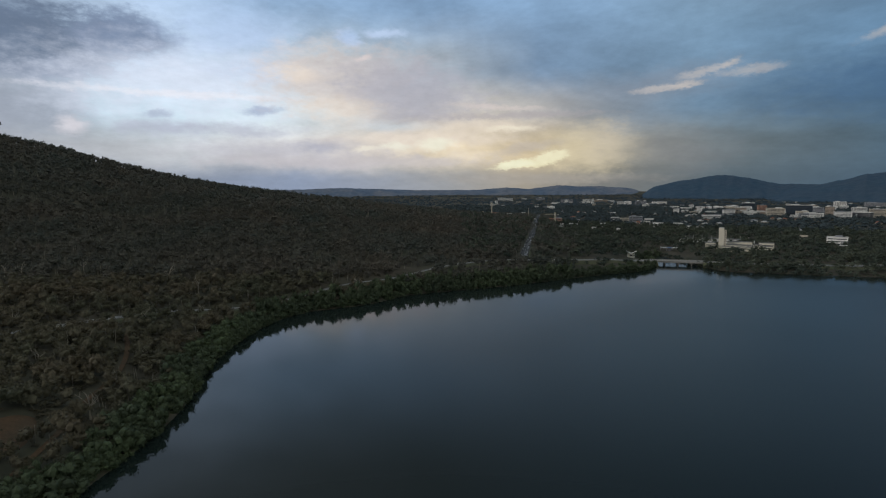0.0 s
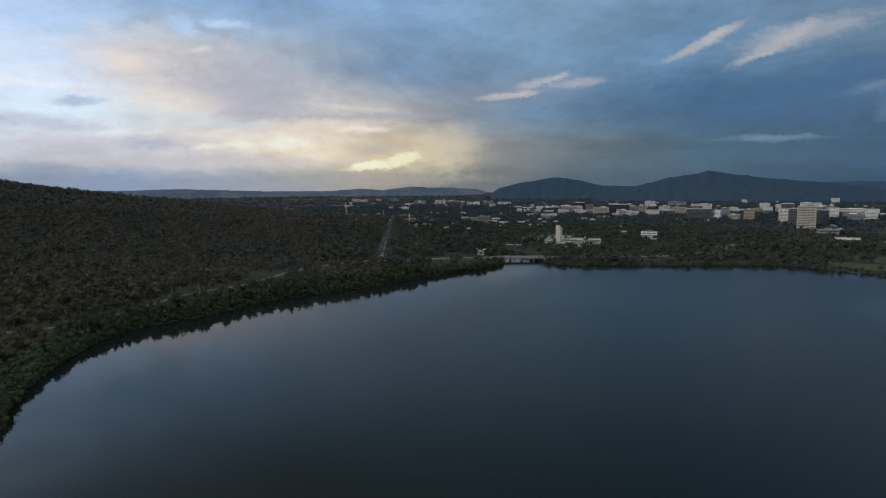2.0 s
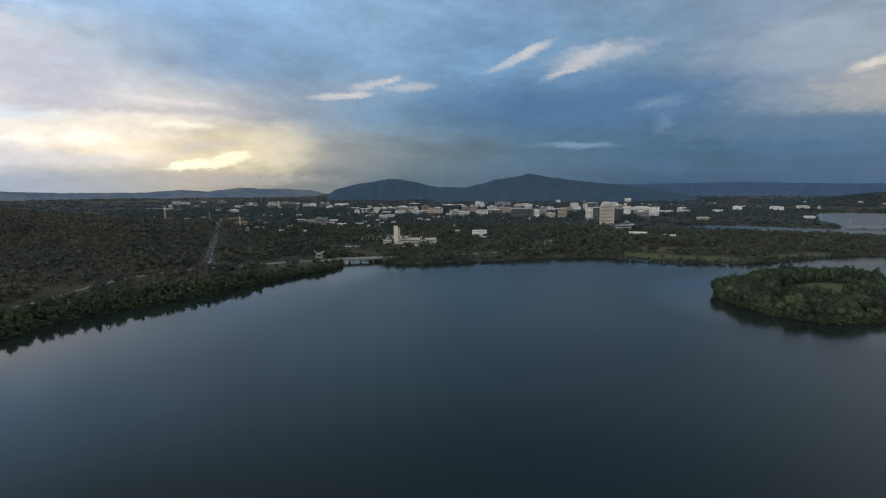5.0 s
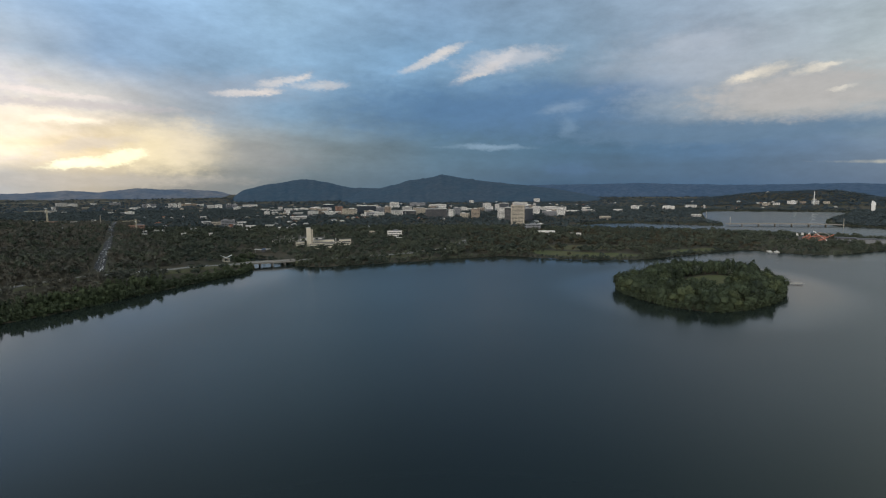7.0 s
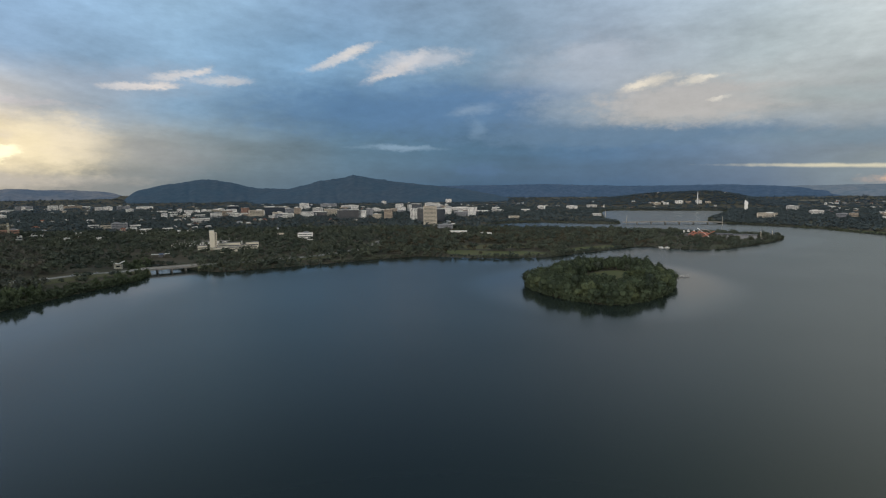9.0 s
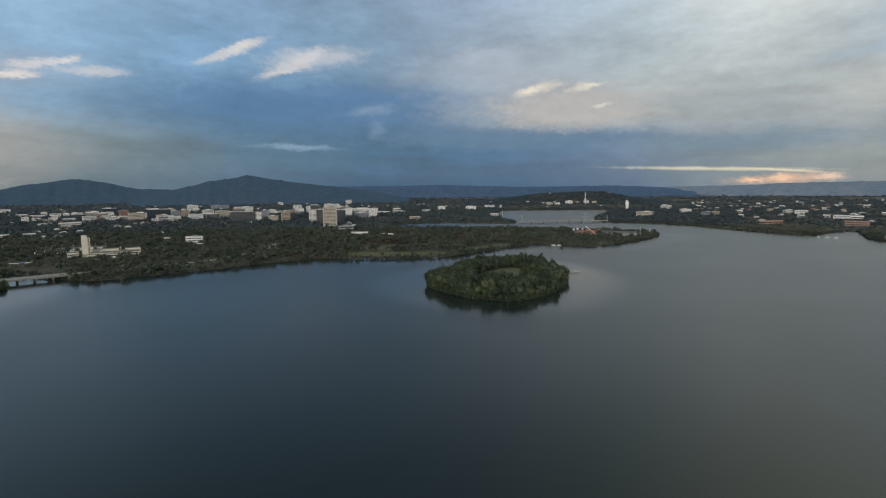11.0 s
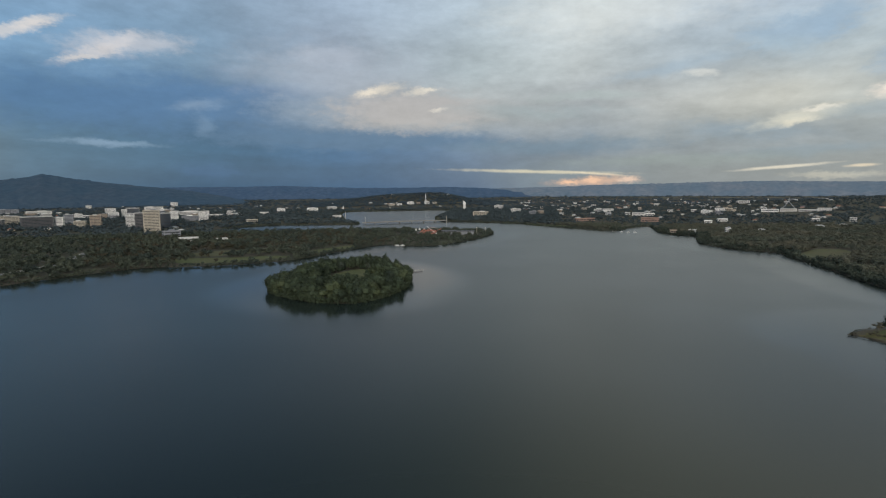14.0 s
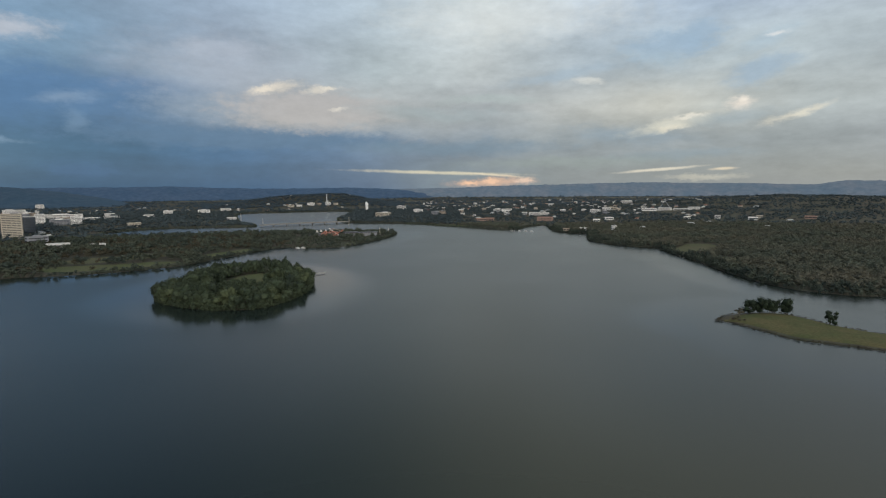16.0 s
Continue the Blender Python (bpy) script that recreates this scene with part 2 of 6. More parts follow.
# southern sky
cloud(95.73, 16.84, 10.46, 1.99, (210, 212, 207), 0.5, 0, 0.9, 1)
cloud(89.02, 4.29, 9.97, 0.75, (106, 128, 147), 0.65, 0, 0.8, 1)
cloud(87.84, 7.85, 7.60, 0.68, (152, 165, 169), 0.5, -3, 0.8, 1)
cloud(93.61, 9.09, 5.11, 0.44, (169, 180, 178), 0.5, -3, 0.8, 1)
cloud(100.19, 11.17, 4.81, 0.52, (155, 173, 187), 0.57, 8, 0.95, 1)
cloud(103.11, 10.40, 1.35, 0.29, (212, 212, 205), 0.62, -8, 0.9, 0.8)
cloud(109.85, 13.38, 3.95, 1.43, (148, 170, 189), 0.8, 5, 0.6, 1)
cloud(112.51, 14.24, 1.98, 1.29, (150, 172, 191), 0.7, 20, 0.6, 1)
cloud(108.73, 12.21, 2.85, 0.75, (163, 180, 190), 0.53, -10, 0.95, 1)
cloud(118.10, 10.47, 2.36, 1.18, (150, 171, 189), 0.7, 12, 0.7, 1)
cloud(117.94, 13.06, 1.96, 0.68, (163, 183, 197), 0.53, 18, 0.95, 1)
cloud(118.69, 13.37, 0.85, 0.19, (225, 223, 219), 0.62, 5, 0.9, 0.8)
cloud(106.59, 5.21, 4.99, 0.88, (131, 149, 164), 0.57, -4, 0.95, 1)
cloud(111.47, 3.11, 6.00, 0.46, (133, 150, 162), 0.5, 0, 0.8, 1)
cloud(110.88, 6.01, 3.25, 0.56, (212, 208, 191), 0.7, 12, 0.9, 1)
cloud(110.89, 5.65, 1.11, 0.28, (223, 216, 196), 0.7, 15, 0.9, 0.8)
cloud(112.30, 6.66, 1.17, 0.22, (227, 221, 207), 0.75, 0, 0.8, 0.8)
cloud(116.66, 7.75, 1.19, 0.57, (228, 217, 204), 0.79, 10, 0.8, 0.8)
cloud(116.92, 8.14, 0.57, 0.26, (236, 226, 212), 0.7, 15, 0.8, 0.8)
cloud(121.17, 6.43, 2.57, 0.30, (225, 217, 197), 0.66, 14, 0.9, 0.8)
cloud(115.70, 6.36, 3.78, 0.58, (152, 166, 174), 0.5, 5, 0.8, 1)
cloud(101.49, 2.72, 9.66, 0.56, (142, 153, 152), 0.5, 0, 0.8, 1)
cloud(87.25, 1.80, 7.11, 0.16, (216, 208, 182), 0.75, -2, 0.9, 0.2)
cloud(93.70, 1.49, 2.88, 0.10, (227, 214, 188), 0.7, -5, 0.9, 0.2)
cloud(93.13, 0.74, 3.59, 0.45, (212, 176, 152), 0.79, 2, 0.8, 0.5)
cloud(90.91, 0.65, 0.82, 0.26, (247, 200, 164), 0.79, 0, 0.8, 0.5)
cloud(93.13, 0.86, 0.70, 0.26, (242, 198, 165), 0.7, 0, 0.8, 0.5)
cloud(96.57, 0.82, 0.79, 0.32, (238, 206, 182), 0.7, 0, 0.8, 0.5)
cloud(109.89, 1.81, 3.33, 0.13, (225, 217, 198), 0.75, 4, 0.8, 0.2)
cloud(115.31, 1.77, 1.03, 0.12, (227, 212, 186), 0.75, 2, 0.8, 0.2)
cloud(113.82, 1.04, 3.10, 0.25, (194, 191, 177), 0.6, 0, 0.8, 0.5)

grain = WN.new("ShaderNodeVectorMath")
grain.operation = "SCALE"
WL.new(SKY, grain.inputs[0])
WL.new(wmath("MULTIPLY", west, wmath("ADD", 0.85, wmath("MULTIPLY", wnoise(AZEL, 0.55, 7, 0.66, 1, 2.2), 0.30))), grain.inputs[3])
SKY = grain.outputs[0]
clear = WN.new("ShaderNodeTexSky")
clear.sky_type, clear.sun_disc, clear.sun_elevation, clear.sun_rotation = "NISHITA", False, radians(7), radians(-105)
thin = WN.new("ShaderNodeVectorMath")
thin.operation = "SCALE"
WL.new(clear.outputs[0], thin.inputs[0])
thin.inputs[3].default_value = 0.12
SKY = wmix(0.94, thin.outputs[0], SKY)
bg = WN.new("ShaderNodeBackground")
WL.new(SKY, bg.inputs[0])
bg.inputs[1].default_value = 1.0
WL.new(bg.outputs[0], WN.new("ShaderNodeOutputWorld").inputs[0])

sun = new("sun", bpy.data.lights.new("sun", "SUN"))
sun.data.energy, sun.data.angle, sun.data.color = 1.3, radians(20), (1.0, 0.9, 0.78)
sun.matrix_world = look((0, 0, 0), (math.sin(radians(75)), math.cos(radians(75)), -0.22))

# ---- materials ----
def material(name, base, second=None, rough=0.8, scale=1.0, detail_scale=None, amount=0.5, bump=0.0, bump_scale=None, metal=0.0, island=0.0, each=0.0, spec=0.5, value=0.35):
    """A surface of two tones: patches at `scale` per metre, grain at `detail_scale`, relief, and chance tone by island or by object."""
    m = bpy.data.materials.new(name)
    m.use_nodes = True
    n, l = m.node_tree.nodes, m.node_tree.links
    p = n["Principled BSDF"]
    p.inputs["Roughness"].default_value, p.inputs["Metallic"].default_value = rough, metal
    p.inputs["Specular IOR Level"].default_value = spec
    geo = n.new("ShaderNodeNewGeometry")

    def grain(s, detail):
        t = n.new("ShaderNodeTexNoise")
        t.inputs["Scale"].default_value, t.inputs["Detail"].default_value = s, detail
        l.new(geo.outputs["Position"], t.inputs["Vector"])
        return t.outputs[0]

    def mixed(f, a, b):
        q = n.new("ShaderNodeMix")
        q.data_type = "RGBA"
        for s, v in ((q.inputs[0], f), (q.inputs[6], a), (q.inputs[7], b)):
            if isinstance(v, (int, float)):
                s.default_value = v
            elif isinstance(v, tuple):
                s.default_value = (*v, 1)
            else:
                l.new(v, s)
        return q.outputs[2]

    def spread(f, lo, hi):
        q = n.new("ShaderNodeMapRange")
        q.inputs[1].default_value, q.inputs[2].default_value = lo, hi
        l.new(f, q.inputs[0])
        return q.outputs[0]

    colour = mixed(spread(grain(scale, 3), 0.5 - amount / 2, 0.5 + amount / 2), base, second or tuple(0.7 * v for v in base))
    hsv = n.new("ShaderNodeHueSaturation")
    l.new(colour, hsv.inputs["Color"])
    fine = spread(grain(detail_scale or scale * 6, 4), 0.25, 0.75)
    parts = [(fine, value)]
    if island:
        parts.append((geo.outputs["Random Per Island"], island))
    if each:
        parts.append((n.new("ShaderNodeObjectInfo").outputs["Random"], each))
    total = None
    for out, w in parts:
        q = n.new("ShaderNodeMath")
        q.operation = "MULTIPLY_ADD"
        l.new(out, q.inputs[0])
        q.inputs[1].default_value = w
        if total is None:
            q.inputs[2].default_value = 1 - sum(v for _, v in parts) / 2
        else:
            l.new(total, q.inputs[2])
        total = q.outputs[0]
    l.new(total, hsv.inputs["Value"])
    l.new(hsv.outputs[0], p.inputs["Base Color"])
    if bump:
        b = n.new("ShaderNodeBump")
        b.inputs["Strength"].default_value, b.inputs["Distance"].default_value = 1.0, bump
        l.new(grain(bump_scale or scale * 8, 4), b.inputs["Height"])
        l.new(b.outputs[0], p.inputs["Normal"])
    return m


M_GUM = material("gum_leaves", (0.074, 0.084, 0.072), (0.102, 0.090, 0.072), 0.75, 0.012, 0.09, 0.35, island=0.35, value=0.45, spec=0.2)
M_BUSH = material("dry_bush_leaves", (0.078, 0.084, 0.056), (0.112, 0.092, 0.062), 0.75, 0.02, 0.12, 0.35, island=0.35, value=0.5, spec=0.2)
M_OLIVE = material("olive_leaves", (0.084, 0.099, 0.074), (0.120, 0.113, 0.082), 0.75, 0.010, 0.06, 0.35, island=0.25, value=0.4, spec=0.2)
M_LUSH = material("bank_leaves", (0.066, 0.088, 0.044), (0.048, 0.062, 0.038), 0.7, 0.03, 0.15, 0.4, island=0.6, spec=0.2)
M_WILLOW = material("willow_leaves", (0.045, 0.061, 0.033), (0.034, 0.047, 0.028), 0.7, 0.06, 0.3, 0.4, island=0.6, spec=0.2)
M_WILLOW_PALE = material("pale_willow_leaves", (0.064, 0.080, 0.039), (0.050, 0.064, 0.034), 0.7, 0.06, 0.3, 0.4, island=0.6, spec=0.2)
M_WILLOW_DARK = material("dark_alder_leaves", (0.032, 0.046, 0.026), (0.024, 0.034, 0.022), 0.7, 0.06, 0.3, 0.4, island=0.6, spec=0.2)
# blue of the mid-distance haze is mixed into this leaf colour
M_SUBURB_HAZED = material("hazed_suburb_leaves", (0.056, 0.074, 0.078), (0.038, 0.053, 0.060), 0.75, 0.010, 0.05, 0.32, island=0.5, value=0.5, spec=0.2)
M_PARK = material("park_leaves", (0.078, 0.090, 0.064), (0.042, 0.056, 0.046), 0.75, 0.022, 0.09, 0.32, island=0.5, value=0.6, spec=0.2)
M_RUSSET = material("russet_leaves", (0.074, 0.062, 0.042), (0.060, 0.058, 0.038), 0.75, 0.02, 0.1, 0.4, island=0.5, spec=0.2)
# stronger blue haze put into the base colour of the farthest leaves
M_FARWOOD_HAZED = material("hazed_wood_leaves", (0.050, 0.074, 0.096), (0.062, 0.084, 0.100), 0.8, 0.004, 0.03, 0.4, island=0.5, spec=0.1)
M_PINE = material("pine_needles", (0.022, 0.034, 0.018), (0.016, 0.024, 0.016), 0.8, 0.2, 1.0, 0.4, island=0.5, spec=0.15)
M_BARK = material("pale_gum_bark", (0.30, 0.27, 0.22), (0.18, 0.16, 0.13), 0.85, 0.3, 2.0, 0.4, each=0.3)
M_DARKBARK = material("dark_bark", (0.09, 0.07, 0.055), (0.06, 0.05, 0.04), 0.9, 0.6, 4.0, 0.4)
M_WATER = bpy.data.materials.new("lake_water")
M_WATER.use_nodes = True
_n, _l = M_WATER.node_tree.nodes, M_WATER.node_tree.links
_p = _n["Principled BSDF"]
_p.inputs["Base Color"].default_value = (0.015, 0.023, 0.021, 1)
_p.inputs["IOR"].default_value = 1.33
_p.inputs["Specular IOR Level"].default_value = 0.40
_g = _n.new("ShaderNodeNewGeometry")
# smooth in the lee of the banks, ruffled by the breeze out on the open lake
_lee = _n.new("ShaderNodeAttribute")
_lee.attribute_name = "breeze"
_patch = _n.new("ShaderNodeTexNoise")
_patch.inputs["Scale"].default_value, _patch.inputs["Detail"].default_value = 0.008, 4
_l.new(_g.outputs["Position"], _patch.inputs["Vector"])
_gust = _n.new("ShaderNodeMapRange")
for _k, _v in enumerate((0.3, 0.7, 0.86, 1.0)):
    _gust.inputs[_k + 1].default_value = _v
_l.new(_patch.outputs[0], _gust.inputs[0])
_ruffle = _n.new("ShaderNodeMath")
_ruffle.operation = "MULTIPLY"
_l.new(_lee.outputs["Fac"], _ruffle.inputs[0])
_l.new(_gust.outputs[0], _ruffle.inputs[1])
_rough = _n.new("ShaderNodeMapRange")
for _k, _v in enumerate((0.0, 1.0, 0.05, 0.27)):
    _rough.inputs[_k + 1].default_value = _v
_l.new(_ruffle.outputs[0], _rough.inputs[0])
_l.new(_rough.outputs[0], _p.inputs["Roughness"])
_b = None
for _s, d in ((0.35, 0.022), (0.06, 0.05), (1.3, 0.006)):
    t = _n.new("ShaderNodeTexNoise")
    t.inputs["Scale"].default_value, t.inputs["Detail"].default_value = _s, 3
    _l.new(_g.outputs["Position"], t.inputs["Vector"])
    b = _n.new("ShaderNodeBump")
    b.inputs["Distance"].default_value, b.inputs["Strength"].default_value = d, 0.25
    _l.new(t.outputs[0], b.inputs["Height"])
    if _b:
        _l.new(_b, b.inputs["Normal"])
    _b = b.outputs[0]
_l.new(_b, _p.inputs["Normal"])


# ---- plan of the land ----
def smooth_line(points, closed=False, per=6):
    """A rounded line through the corner points of the plan."""
    p = np.array(points, float)
    n = len(p)
    out = []
    for i in range(n if closed else n - 1):
        a, b, c, d = [p[(i + k) % n] if closed else p[min(max(i + k, 0), n - 1)] for k in (-1, 0, 1, 2)]
        for t in np.linspace(0, 1, per, endpoint=False):
            out.append(0.5 * (2 * b + (c - a) * t + (2 * a - 5 * b + 4 * c - d) * t * t + (3 * b - a - 3 * c + d) * t ** 3))
    if not closed:
        out.append(p[-1])
    return np.array(out)


WEST_SHORE = [(-60, -900), (-160, -500), (-175, -150), (-135, 60), (-123, 168), (-121, 198), (-121, 231), (-127, 265), (-135, 295), (-138, 344),
              (-132, 401), (-115, 437), (-90, 453), (-63, 471), (-35, 506), (8, 527), (55, 547), (100, 572), (142, 596), (180, 618), (212, 632), (240, 646), (258, 664)]
CREEK = [(272, 688), (284, 716), (284, 790), (322, 790), (326, 704), (328, 672)]
NORTH_SHORE = [(340, 640), (378, 622), (437, 600), (505, 578), (574, 555), (608, 535), (622, 495), (640, 450), (660, 425), (682, 400),
               (710, 378), (770, 364), (840, 347), (912, 329), (938, 307), (930, 255), (945, 212), (1000, 190), (1070, 168), (1150, 154), (1232, 148)]
WEST_BASIN = [(1262, 165), (1275, 230), (1260, 330), (1240, 430), (1215, 540), (1185, 650), (1170, 740), (1190, 810), (1260, 860), (1354, 859), (1425, 815),
              (1453, 709), (1475, 600), (1520, 585), (1600, 640)]
CENTRAL_BASIN = [(1739, 724), (2319, 964), (2439, 845), (2563, 545), (2300, 480), (1889, 433), (1690, 372), (1640, 300), (1578, 132)]
SOUTH_SHORE = [(1506, 63), (1420, -13), (1345, -85), (1322, -130), (1420, -171), (1490, -228), (1390, -228), (1283, -222), (1222, -242), (1182, -275),
               (1040, -250), (942, -285), (905, -325), (833, -323), (744, -322), (621, -314), (545, -321), (509, -347), (496, -387), (530, -520), (600, -900)]
LAKE = smooth_line(WEST_SHORE + CREEK + NORTH_SHORE + WEST_BASIN + CENTRAL_BASIN + SOUTH_SHORE, True)
ISLAND = smooth_line([(482, 281), (456, 251), (443, 218), (441, 187), (454, 168), (486, 157), (531, 154), (582, 165), (630, 190), (672, 240), (655, 280), (594, 297), (516, 294)], True)
SPIT = smooth_line([(405, -194), (396, -201), (372, -211), (352, -219), (343, -232), (335, -246), (325, -262), (312, -296), (340, -318), (366, -287), (388, -271), (421, -259), (431, -238), (421, -210)], True)


def inside(x, y, poly):
    if x.size < 400:
        ax, ay = poly[:, 0][:, None], poly[:, 1][:, None]
        bx, by = np.roll(ax, -1, 0), np.roll(ay, -1, 0)
        u, v = x.ravel()[None], y.ravel()[None]
        gap = np.where(by == ay, 1e-9, by - ay)
        hit = ((ay > v) != (by > v)) & (u < (bx - ax) * (v - ay) / gap + ax)
        return (hit.sum(0) % 2 == 1).reshape(x.shape)
    r = np.zeros(x.shape, bool)
    for (ax, ay), (bx, by) in zip(poly, np.roll(poly, -1, 0)):
        if ay == by:
            continue
        r ^= ((ay > y) != (by > y)) & (x < (bx - ax) * (y - ay) / (by - ay) + ax)
    return r


def away(x, y, line, closed=True):
    if x.size < 400:
        a = line if closed else line[:-1]
        u = (np.roll(line, -1, 0) if closed else line[1:]) - a
        px_, py_ = x.ravel()[None] - a[:, :1], y.ravel()[None] - a[:, 1:]
        t = np.clip((px_ * u[:, :1] + py_ * u[:, 1:]) / np.maximum((u ** 2).sum(1), 1e-9)[:, None], 0, 1)
        return np.hypot(px_ - t * u[:, :1], py_ - t * u[:, 1:]).min(0).reshape(x.shape)
    d = np.full(x.shape, 1e9)
    for (ax, ay), (bx, by) in (zip(line, np.roll(line, -1, 0)) if closed else zip(line[:-1], line[1:])):
        ux, uy = bx - ax, by - ay
        t = np.clip(((x - ax) * ux + (y - ay) * uy) / max(ux * ux + uy * uy, 1e-9), 0, 1)
        d = np.minimum(d, np.hypot(x - ax - t * ux, y - ay - t * uy))
    return d


def shore(x, y):
    """Metres from the water's edge: more than nought on land."""
    x, y = np.asarray(x, float), np.asarray(y, float)
    out = []
    for poly, sign in ((LAKE, -1), (ISLAND, 1), (SPIT, 1)):
        d = away(x, y, poly)
        out.append(np.where(inside(x, y, poly), d, -d) * sign)
    return np.maximum(np.maximum(out[0], out[1]), out[2])


def wave(x, y, size, seed=0.0):
    """A slow uneven rise and fall between -1 and 1."""
    a = seed * 7.31
    x, y = x / size, y / size
    return (np.sin(1.9 * x + 1.3 * y + a) + np.sin(-1.1 * x + 2.3 * y + 2 * a + 1) + np.sin(2.9 * x - 0.7 * y + 3 * a + 2) + 0.6 * np.sin(4.7 * x + 3.9 * y + a)) / 3.6


# hills: bearing, distance, rise, half widths along and across the view
HILLS = [(-46, 1400, 203, 352, 380), (-12, 1200, 46, 300, 330), (-75, 900, 25, 350, 350),
         (72.5, 3350, 54, 230, 200), (78, 3350, 40, 150, 200), (111, 2700, 24, 300, 300), (126, 2500, 38, 330, 420), (120, 2700, 16, 220, 400)]
def height(x, y):
    """The land's height over the lake."""
    x, y = np.asarray(x, float), np.asarray(y, float)
    s = shore(x, y)
    r = np.hypot(x, y)
    bearing = np.degrees(np.arctan2(x, y))
    z = np.clip(s * 0.14, -3, 1.2)
    rise = 13 * (1 - np.exp(-np.maximum(s, 0) / 400)) + 1.5 * wave(x, y, 140, 1) * (1 - np.exp(-np.maximum(s, 0) / 150))
    for b, d, h, wide, deep in HILLS:
        cx, cy = d * math.sin(radians(b)), d * math.cos(radians(b))
        ux, uy = math.sin(radians(b)), math.cos(radians(b))
        along, across = (x - cx) * ux + (y - cy) * uy, (x - cx) * uy - (y - cy) * ux
        rough = 1 + 0.05 * wave(x, y, 120, b)
        rise = rise + h * rough * np.exp(-0.5 * ((across / wide) ** 2 + (along / deep) ** 2)) * np.clip(s / 60, 0, 1)
    f = np.clip((r - 3600) / 1150, 0, 1)
    rise = rise + (42 + 16 * np.clip((60 - bearing) / 20, 0, 1)) * (0.4 * f + 0.6 * f ** 4)
    return np.where(s > 0, z + rise, z)


def mesh_from(name, co, faces, mat, smooth=False):
    """A mesh from an array of places and an array of equal faces."""
    me = bpy.data.meshes.new(name)
    co, faces = np.asarray(co, np.float32), np.asarray(faces, np.int32)
    n, k = faces.shape
    me.vertices.add(len(co))
    me.vertices.foreach_set("co", co.ravel())
    me.loops.add(n * k)
    me.loops.foreach_set("vertex_index", faces.ravel())
    me.polygons.add(n)
    me.polygons.foreach_set("loop_start", np.arange(0, n * k, k, dtype=np.int32))
    me.polygons.foreach_set("use_smooth", np.full(n, smooth))
    me.update(calc_edges=True)
    me.materials.append(mat)
    return me


# ---- ground: rings that widen outwards from the middle of the lake ----
M_GROUND = material("bush_ground", (0.066, 0.070, 0.050), (0.088, 0.076, 0.058), 0.95, 0.012, 0.10, 0.35, value=0.5, spec=0.2)
angles = np.radians(np.concatenate([np.arange(-180, -60, 3.0), np.arange(-60, 145, 0.5), np.arange(150, 180, 3.0)]))
rings = np.concatenate([[60.0], np.geomspace(110, 4950, 200)])
ga, gr = np.meshgrid(angles, rings)
gx, gy = gr * np.sin(ga), gr * np.cos(ga)
gz = height(gx, gy)
na = len(angles)
i, j = np.meshgrid(np.arange(len(rings) - 1), np.arange(na), indexing="ij")
quads = np.stack([i * na + j, i * na + (j + 1) % na, (i + 1) * na + (j + 1) % na, (i + 1) * na + j], -1).reshape(-1, 4)[:, ::-1]
ground = new("ground", mesh_from("ground", np.stack([gx, gy, gz], -1).reshape(-1, 3), quads, M_GROUND, True))
tagged(ground, "dry grass and bush land rising to wooded hills round a lake", "ground", kind="structure")
wa, wr = np.meshgrid(np.radians(np.concatenate([np.arange(-180, -62, 4.0), np.arange(-62, 146, 0.75), np.arange(148, 180, 4.0)])), np.concatenate([[0.01, 60.0], np.geomspace(120, 3300, 110)]))
wx, wy = wr * np.sin(wa) + 9, wr * np.cos(wa) + 7
nw = wa.shape[1]
i, j = np.meshgrid(np.arange(wa.shape[0] - 1), np.arange(nw), indexing="ij")
quads = np.stack([i * nw + j, i * nw + (j + 1) % nw, (i + 1) * nw + (j + 1) % nw, (i + 1) * nw + j], -1).reshape(-1, 4)[:, ::-1]
lake = new("water", mesh_from("water", np.stack([wx, wy, 0 * wx], -1).reshape(-1, 3), quads, M_WATER, True))
west_bank = 1 - np.clip(wx / 350, 0, 1)
lee = np.clip((-shore(wx, wy) - 10 - 15 * west_bank) / (70 + 120 * west_bank), 0, 1)
open_water = np.clip(0.35 * np.clip((wx - 50) / 250, 0, 1) + 0.5 * np.clip((wx - 650) / 250, 0, 1) + 0.4 * np.clip(-wy / 150, 0, 1) * np.clip((wx - 100) / 200, 0, 1), 0, 0.9)
lake.data.attributes.new("breeze", "FLOAT", "POINT").data.foreach_set("value", np.maximum(lee * lee * (3 - 2 * lee), open_water).ravel().astype(np.float32))
tagged(lake, "calm dark lake water mirroring the cloudy evening sky", "lake", kind="structure")


